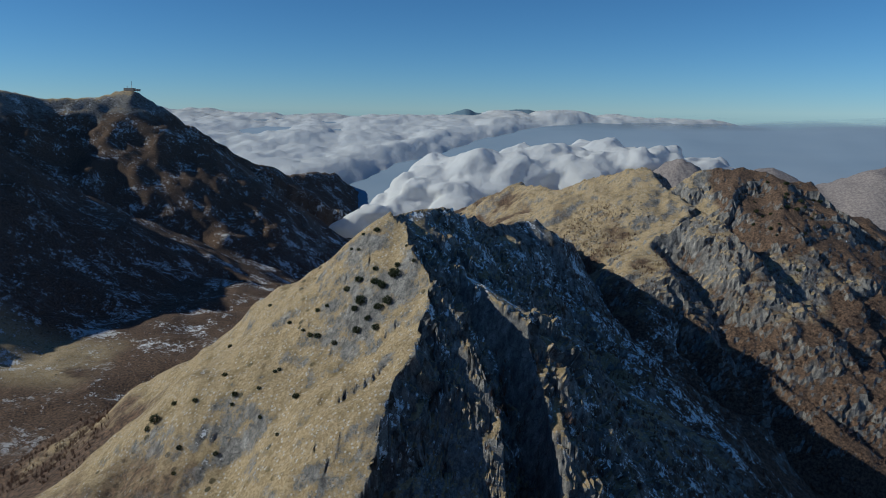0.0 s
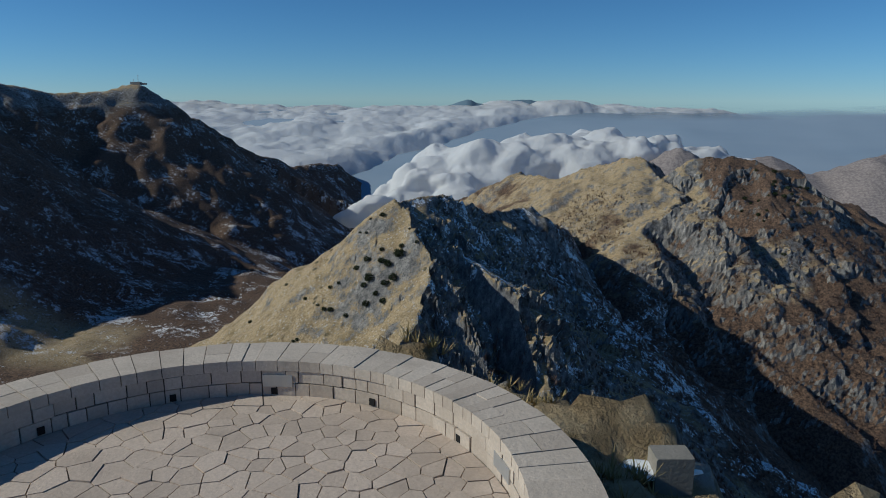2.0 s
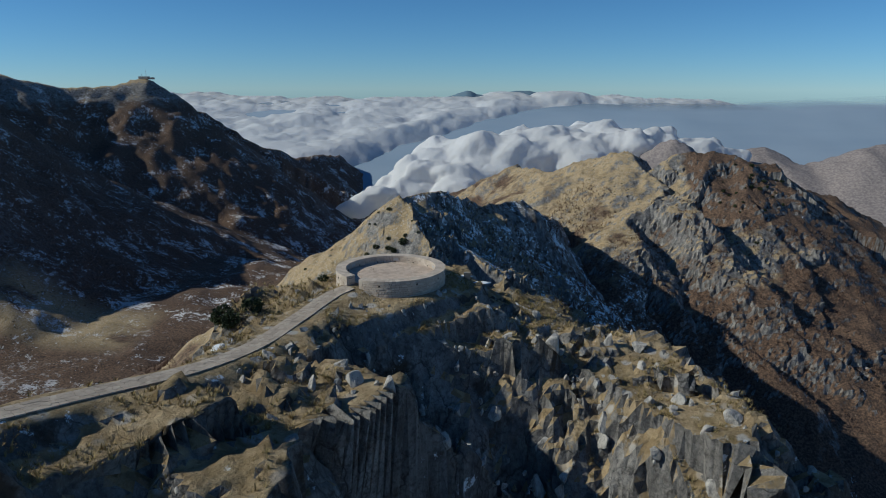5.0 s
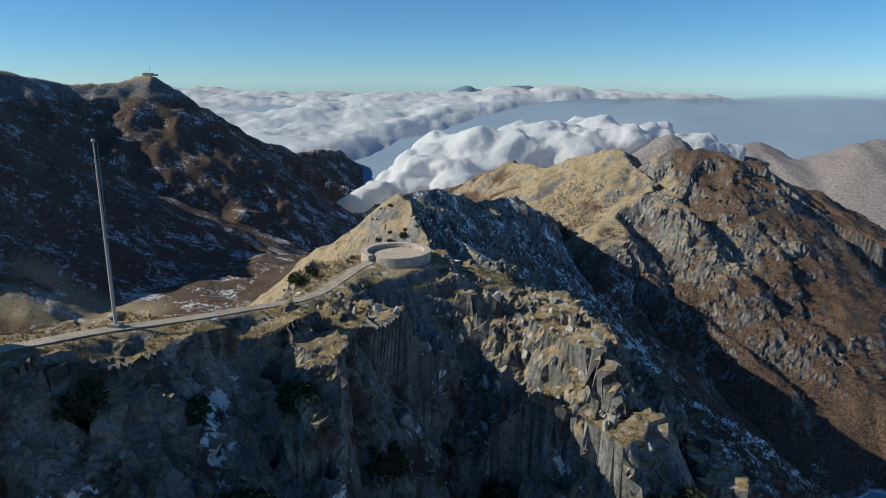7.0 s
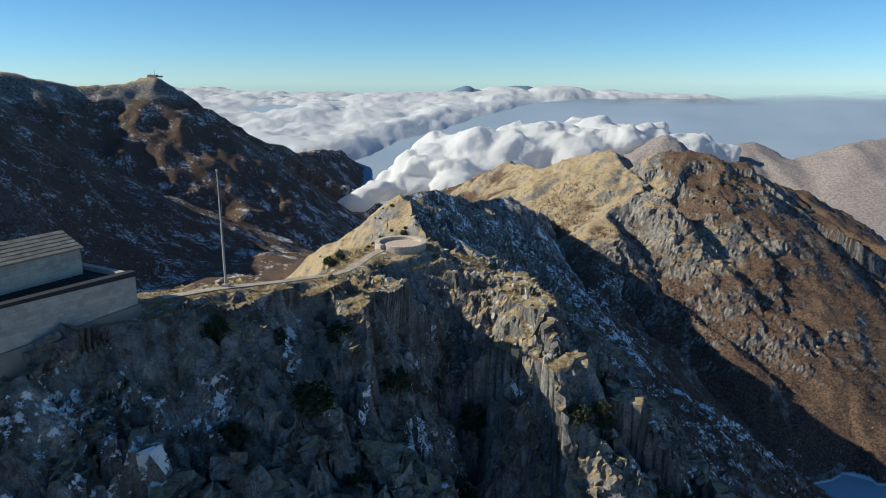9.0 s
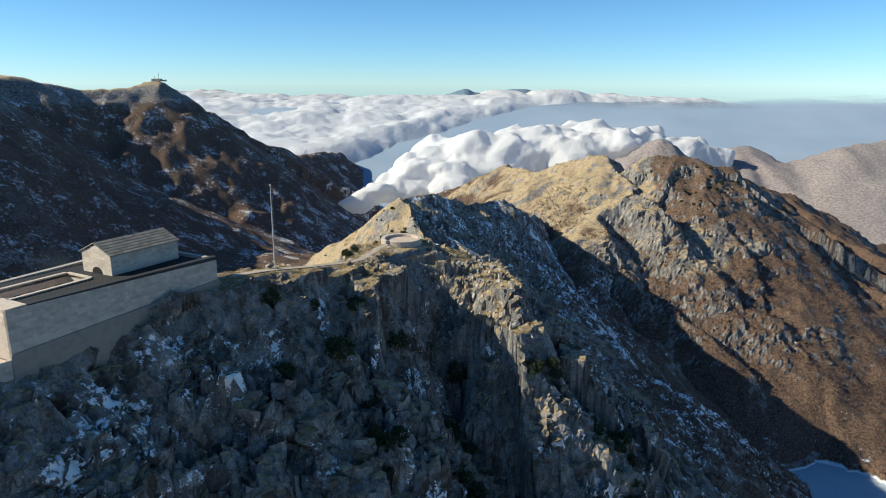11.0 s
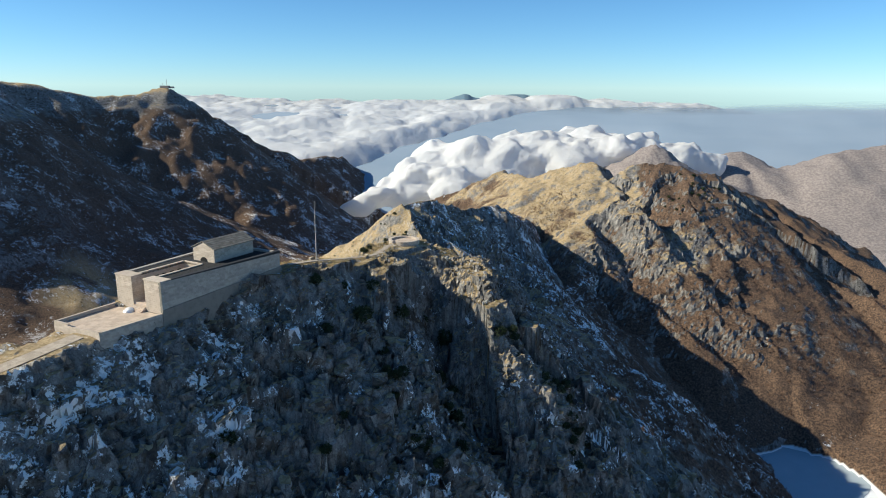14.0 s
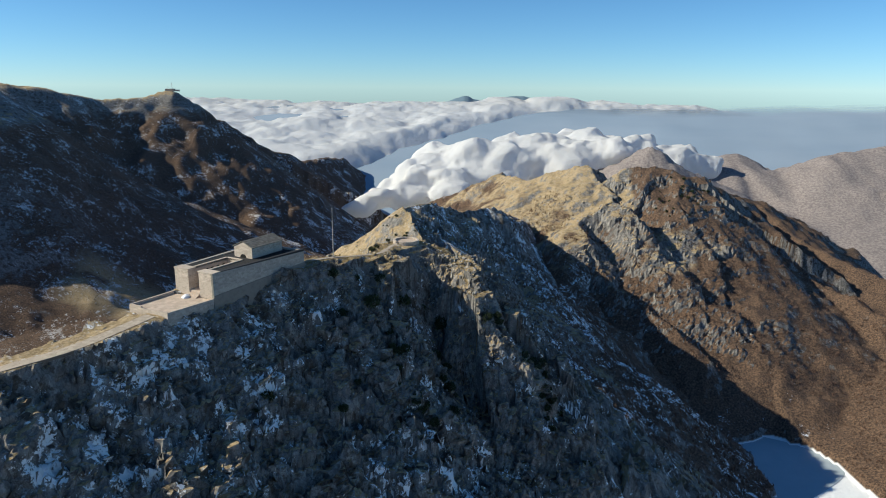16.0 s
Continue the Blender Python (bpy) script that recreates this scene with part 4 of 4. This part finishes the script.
# ---- small fixture beside the platform ----
spot = tagged(new("stone_marker"), "small dark stone block beside the viewing platform", "stone block")
spot.location = (8.6, 4.6, float(land_height(np.array([8.6]), np.array([4.6]))[0]))
bm = bmesh.new()
prism(bm, box_outline(-0.4, 0.4, -0.3, 0.3), -0.6, 0.45)
bmesh.ops.bevel(bm, geom=bm.edges[:], offset=0.04, segments=1)
part("body", bm, M_ROUGH, spot)


# ---- evergreen bushes ----
def bush_mesh(name, seed, sprays, tall):
    """A dense dark crown of many small leafy sprays."""
    rng = random.Random(seed)
    bm = bmesh.new()
    for _ in range(sprays):
        d = Vector((rng.gauss(0, 1), rng.gauss(0, 1), rng.gauss(0, 1))).normalized()
        r = rng.uniform(0.35, 1.0) ** 0.6
        lean = 1 + 0.35 * noise.noise(d * 1.6 + Vector((seed * 3.1, 0, 0)))
        at = Vector((d.x * r * lean, d.y * r * lean, tall * (0.5 + 0.55 * d.z * r * lean)))
        if at.z < 0.02:
            at.z = rng.uniform(0.02, 0.2)
        for _ in range(3):
            s = rng.uniform(0.12, 0.26)
            a = Vector((rng.gauss(0, 1), rng.gauss(0, 1), rng.gauss(0.5, 0.8))).normalized() * s
            b = Vector((rng.gauss(0, 1), rng.gauss(0, 1), rng.gauss(0, 1))).normalized() * s * 0.5
            bm.faces.new([bm.verts.new(at - b), bm.verts.new(at + b), bm.verts.new(at + a)])
    me = bpy.data.meshes.new(name)
    bm.to_mesh(me)
    bm.free()
    me.materials.append(M_LEAF)
    return me


def stem_mesh():
    bm = bmesh.new()
    for k in range(3):
        m = Matrix.Rotation(k * 2.1, 4, "Z") @ Matrix.Rotation(0.35, 4, "X") @ Matrix.Translation((0, 0, 0.25))
        bmesh.ops.create_cone(bm, segments=5, radius1=0.07, radius2=0.03, depth=0.8, matrix=m)
    me = bpy.data.meshes.new("stem")
    bm.to_mesh(me)
    bm.free()
    me.materials.append(M_BARK)
    return me


CROWNS = [bush_mesh("crown", k, 330, 1.15 + 0.12 * k) for k in range(5)]
STEM = stem_mesh()


def bush(x, y, size, rng, label, group):
    z = float(land_height(np.array([x]), np.array([y]))[0])
    root = tagged(new("evergreen_bush"), label, "bush", group)
    root.matrix_world = pose(x, y, z - 0.25 * size, 0, 0, rng.uniform(0, 360)) @ Matrix.Diagonal((size * rng.uniform(0.9, 1.3), size, size * rng.uniform(0.8, 1.15), 1))
    for name, me in (("crown", rng.choice(CROWNS)), ("stem", STEM)):
        ob = new(name, me)
        ob.parent = root


rng = random.Random(21)
SLOPE_BUSHES = [(-37, 366), (-30, 364), (-43, 365), (-39, 361), (-29, 345), (-18, 341), (-14, 347), (-37, 345), (-28, 338), (-25, 335), (-19, 337), (-43, 346), (-35, 335),
                (-38, 334), (-31, 327), (-26, 329), (-22, 329), (-27, 322), (-36, 326), (-92, 388), (-73, 351), (-53, 346), (-58, 347), (-64, 340), (-60, 336), (-56, 334),
                (-47, 327), (-115, 386), (-102, 336), (-73, 326), (-75, 326), (-61, 306), (-93, 321), (-93, 317), (-77, 305), (-113, 325), (-126, 332), (-65, 287), (-81, 319),
                (-10, 338), (-133, 325), (-114, 305), (-113, 295), (-136, 323), (-96, 300)]
for k, (x, y) in enumerate(SLOPE_BUSHES):
    size = rng.uniform(1.5, 2.9) if 7 <= k <= 18 or k in (31, 32, 40) else rng.uniform(0.8, 1.5)
    bush(x, y, size, rng, "dark green juniper bush on the dry grass slope", "bushes on the middle peak")
CLIFF_BUSHES = [(-25.3, -55.8), (-16.9, -50.6), (-8.1, -43.5), (8.4, -22.9), (16.5, -24.8), (-9.5, -58.4), (-20.8, -64.8), (-3.5, -60.3), (1.2, -38.9), (13.8, -40.5), (18.9, -43.1),
                (35.5, -39.1), (-11.4, -56.9), (58, -48), (76, -57), (62, -50), (-4, -75), (8, -80)]
for x, y in CLIFF_BUSHES:
    bush(x, y, rng.uniform(1.6, 3.6), rng, "dark evergreen bush clinging to the cliff", "bushes on the cliff")
for cx, cy, many in ((-4, -75, 5), (3, -70, 6), (8, -80, 6), (40, -40, 6), (52, -44, 7), (60, -50, 6), (66, -42, 5), (-14, -92, 4), (-40, -105, 4), (20, -60, 5), (74, -20, 4)):
    for _ in range(many):
        bush(cx + rng.gauss(0, 3), cy + rng.gauss(0, 4), rng.uniform(0.9, 2.2), rng, "dark evergreen bush clinging to the cliff", "bushes on the cliff")
for _ in range(26):
    bush(rng.gauss(430, 28), rng.gauss(845, 30), rng.uniform(1.5, 3.2), rng, "dark green juniper bush on the far summit", "bushes on the far mountain")
for x, y, size in ((-14.9, -11.5, 1.5), (-12.6, -10.5, 1.2), (-13.8, -13.0, 1.0), (-7.6, 0.4, 0.55), (-21, -14, 1.0)):
    bush(x, y, size, rng, "dark juniper bush beside the footpath", "bushes by the path")


# ---- boulders round the platform ----
def boulder_mesh(seed):
    """A broken limestone block: a ball cut by flat faces."""
    rng = random.Random(seed)
    bm = bmesh.new()
    bmesh.ops.create_icosphere(bm, subdivisions=4, radius=1)
    planes = [(Vector((rng.gauss(0, 1), rng.gauss(0, 1), rng.gauss(0, 0.8))).normalized(), rng.uniform(0.30, 0.75)) for _ in range(15)]
    for v in bm.verts:
        for n, c in planes:
            d = v.co.dot(n) - c
            if d > 0:
                v.co -= n * d
        v.co += v.co.normalized() * (noise.noise(v.co * 3 + Vector((seed, 0, 0))) * 0.06 + noise.noise(v.co * 9) * 0.03)
    me = bpy.data.meshes.new("boulder")
    bm.to_mesh(me)
    bm.free()
    me.materials.append(M_ROCK)
    return me


BOULDERS = [boulder_mesh(k) for k in range(8)]
rng = random.Random(33)
placed = 0
while placed < 295:
    x, y = rng.gauss(8, 15), rng.gauss(-15, 10)
    if math.hypot(x, y) < 6.9 or along(np.array([x]), np.array([y]), TRACK)[0][0] < 1.9:
        continue
    z = float(land_height(np.array([x]), np.array([y]))[0])
    if x < -9 or z < -24 or (y > -2 and math.hypot(x, y) < 15):
        continue
    size = 0.25 + 1.15 * rng.random() ** 2.8
    if math.hypot(x, y) < 14:
        size = min(size, 0.55)
    ob = tagged(new("boulder", BOULDERS[rng.randrange(8)]), "grey weathered limestone boulder in dry grass", "rock", "boulders round the viewing platform")
    ob.matrix_world = pose(x, y, z - size * 0.05, rng.uniform(-25, 25), rng.uniform(-25, 25), rng.uniform(0, 360)) @ Matrix.Diagonal((size, size * rng.uniform(0.6, 1), size * rng.uniform(0.7, 1.5), 1))
    placed += 1


# ---- grass tussocks and bare scrub ----
def stuff_mesh(name, tris, material, label, category):
    co = np.concatenate(tris).astype(np.float32)
    me = bpy.data.meshes.new(name)
    n = len(co) // 3
    me.vertices.add(len(co))
    me.vertices.foreach_set("co", co.ravel())
    me.loops.add(len(co))
    me.loops.foreach_set("vertex_index", np.arange(len(co), dtype=np.int32))
    me.polygons.add(n)
    me.polygons.foreach_set("loop_start", np.arange(0, len(co), 3, dtype=np.int32))
    me.materials.append(material)
    me.update(calc_edges=True)
    return tagged(new(name, me), label, category, kind="stuff")


def sprout(gen, x, y, blades, height, width, spread):
    """Upright blades or twigs at every place: arrays of triangles."""
    n = len(x)
    z = land_height(x, y)
    ang = gen.uniform(0, math.tau, (n, blades))
    lean = gen.uniform(0.1, 1.0, (n, blades)) * spread * height[:, None]
    tall = height[:, None] * gen.uniform(0.55, 1.0, (n, blades))
    base = np.stack([np.repeat(x[:, None], blades, 1), np.repeat(y[:, None], blades, 1), np.repeat(z[:, None], blades, 1) - 0.1 * tall], -1)
    base[..., 0] += np.cos(ang) * lean * 0.25
    base[..., 1] += np.sin(ang) * lean * 0.25
    tip = base + np.stack([np.cos(ang) * lean, np.sin(ang) * lean, tall * 1.1], -1)
    side = np.stack([-np.sin(ang), np.cos(ang), np.zeros_like(ang)], -1) * (width * height[:, None, None])
    return np.stack([base - side, base + side, tip], 2).reshape(-1, 3)


gen = np.random.default_rng(8)
x, y = gen.uniform(-40, 36, 30000), gen.uniform(-60, 16, 30000)
keep = (np.hypot(x, y) > 6.3) & (along(x, y, TRACK)[0] > 1.45) & (fbm(x, y, 4, 3, 301) > -0.1)
x, y = x[keep], y[keep]
step = 0.8
flat = np.abs(land_height(x + step, y) - land_height(x - step, y)) + np.abs(land_height(x, y + step) - land_height(x, y - step)) < 2.3
x, y = x[flat], y[flat]
stuff_mesh("grass_tussocks", [sprout(gen, x, y, 12, gen.uniform(0.2, 0.5, len(x)), 0.06, 0.9)], M_STRAW, "tufts of dry winter grass among the rocks", "grass")


def scrub_places(gen, count, x0, x1, y0, y1, low, high, cover):
    x, y = gen.uniform(x0, x1, count), gen.uniform(y0, y1, count)
    h = land_height(x, y)
    ok = (h > low) & (h < high) & (fbm(x, y, 70, 4, 311) > cover)
    return x[ok], y[ok]


tris = []
for count, x0, x1, y0, y1, low, high, cover in ((9000, 20, 330, 40, 640, -352, -110, -0.1), (7000, 300, 700, 300, 800, -352, -150, -0.5), (3500, 90, 340, 640, 950, -260, -120, 0.0), (3000, -330, -120, 200, 600, -330, -190, -0.4), (1200, 400, 900, 700, 1100, -300, -120, 0.0)):
    x, y = scrub_places(gen, count, x0, x1, y0, y1, low, high, cover)
    tris.append(sprout(gen, x, y, 11, gen.uniform(2.2, 5.0, len(x)), 0.035, 0.55))
stuff_mesh("bare_scrub", tris, M_TWIG, "leafless brown beech scrub on the slopes", "scrub")

# ---- lake ----
bm = bmesh.new()
prism(bm, [(376 + 98 * math.cos(k * math.tau / 40) * (1 + 0.12 * math.sin(3 * k * math.tau / 40 + 1)), 392 + 74 * math.sin(k * math.tau / 40) * (1 + 0.15 * math.sin(2 * k * math.tau / 40))) for k in range(40)], -359.5, -357.0)
lake = part("lake", bm, M_ICE, None)
tagged(lake, "small frozen mountain lake under grey-blue ice", "lake", kind="structure")


# ---- sea of clouds ----

def billow(x, y, size, octaves, seed):
    total, amp, rx, ry = 0.0, 1.0, x / size, y / size
    for o in range(octaves):
        total = total + amp * (1 - np.abs(2 * value_noise(rx, ry, seed + o)) * 2) * -1
        rx, ry = (rx * 0.8 - ry * 0.6) * 2.1 + 5.1, (rx * 0.6 + ry * 0.8) * 2.1 - 2.3
        amp *= 0.5
    return -total


CX = np.linspace(-4300, 3000, 420)
CY = graded([(3000, 4930, 14, 12)])
CXX, CYY = np.meshgrid(CX, CY)
deck = -483 + 470 * smooth(2900, 4900, CYY) ** 0.8 + fbm(CXX, CYY * 1.6, 700, 4, 201) * 34 - billow(CXX, CYY * 1.5, 420, 4, 211) * 16 + fbm(CXX, CYY * 1.3, 150, 5, 231, 0.6) * 8
deck -= 330 * smooth(-250, 500, CXX - (CYY - 4000) * 1.2) * smooth(4720, 4350, CYY) + 200 * smooth(1500, 2900, CXX)
deck = np.minimum(deck, -470 + 470 * smooth(2900, 4900, CYY) ** 0.8 + 0.3 * (deck + 470 - 470 * smooth(2900, 4900, CYY) ** 0.8))
cloud_sea = grid_mesh("cloud_sea", CX, CY, deck, M_CLOUD)
tagged(cloud_sea, "white sea of clouds filling the distance below the peaks", "cloud", kind="stuff")


def cloud_heap(name, label, places, seed):
    """Many soft rounded heads grown together."""
    rng = random.Random(seed)
    bm = bmesh.new()
    for x, y, z, r in places:
        for _ in range(9):
            q = r * rng.uniform(0.35, 0.8)
            at = Vector((x + rng.gauss(0, r * 0.75), y + rng.gauss(0, r * 0.6), z - q * 0.6 + rng.uniform(-0.5, 0.12) * r))
            bmesh.ops.create_icosphere(bm, subdivisions=4 if q > 60 else 3, radius=q, matrix=Matrix.Translation(at) @ Matrix.Diagonal((1.25, 1, 0.75, 1)))
    for v in bm.verts:
        n = noise.fractal(v.co / 90, 0.7, 2.1, 5) * 30
        v.co += Vector((n, noise.noise(v.co / 70 + Vector((9, 2, 5))) * 18, n * 0.8))
    for f in bm.faces:
        f.smooth = True
    ob = part(name, bm, M_CLOUD, None)
    skin = ob.modifiers.new("skin", "REMESH")
    skin.mode, skin.voxel_size, skin.use_smooth_shade = "VOXEL", 9, True
    soft = ob.modifiers.new("soft", "SMOOTH")
    soft.iterations, soft.factor = 14, 0.6
    for size, push in ((80, 24), (30, 7)):
        puff = bpy.data.textures.new("puff", "CLOUDS")
        puff.noise_scale, puff.noise_depth = size, 3
        swell = ob.modifiers.new("swell", "DISPLACE")
        swell.texture, swell.texture_coords, swell.strength, swell.mid_level = puff, "GLOBAL", push, 0.5
    return tagged(ob, label, "cloud", kind="stuff")


HEAPS = [(-250 + k * 62, 2460 + k * 16 + (k % 3) * 40, -345 + 200 * min(1, k / 9) ** 0.9 - (k % 2) * 18 - max(0, k - 15) * 9, 70 + 9 * min(k, 9)) for k in range(21)]
cloud_heap("cloud_bank", "bright bank of cumulus cloud spilling over the saddle", HEAPS, 5)

# ---- sheet painted as haze over the lowland, and far ranges ----
CX, CY = np.linspace(-4900, 4900, 120), np.linspace(2500, 4960, 60)
CXX, CYY = np.meshgrid(CX, CY)
mist = grid_mesh("mist", CX, CY, -640 + 615 * smooth(2300, 5200, CYY) * 1.02 + fbm(CXX, CYY, 900, 4, 251) * 12, M_HAZE_SHEET)
tagged(mist, "smooth sheet over the lowland with distance haze painted into its blue", "mist", kind="stuff")
CX = np.linspace(-260, 1000, 120)
CY = np.linspace(4780, 4900, 4)
CXX, CYY = np.meshgrid(CX, CY)
far_h = 2 + 62 * np.exp(-(((CXX - 170) / 90) ** 2)) * 0.7 + 45 * np.exp(-(((CXX - 560) / 160) ** 2)) + 22 * np.exp(-(((CXX - 360) / 400) ** 2)) + fbm(CXX, CYY * 0 + 3, 90, 5, 261) * 9
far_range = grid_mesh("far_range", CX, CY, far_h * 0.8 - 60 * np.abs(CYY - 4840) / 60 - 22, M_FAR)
tagged(far_range, "mountain range on the horizon with distance haze put into its pale blue", "mountains", kind="structure")
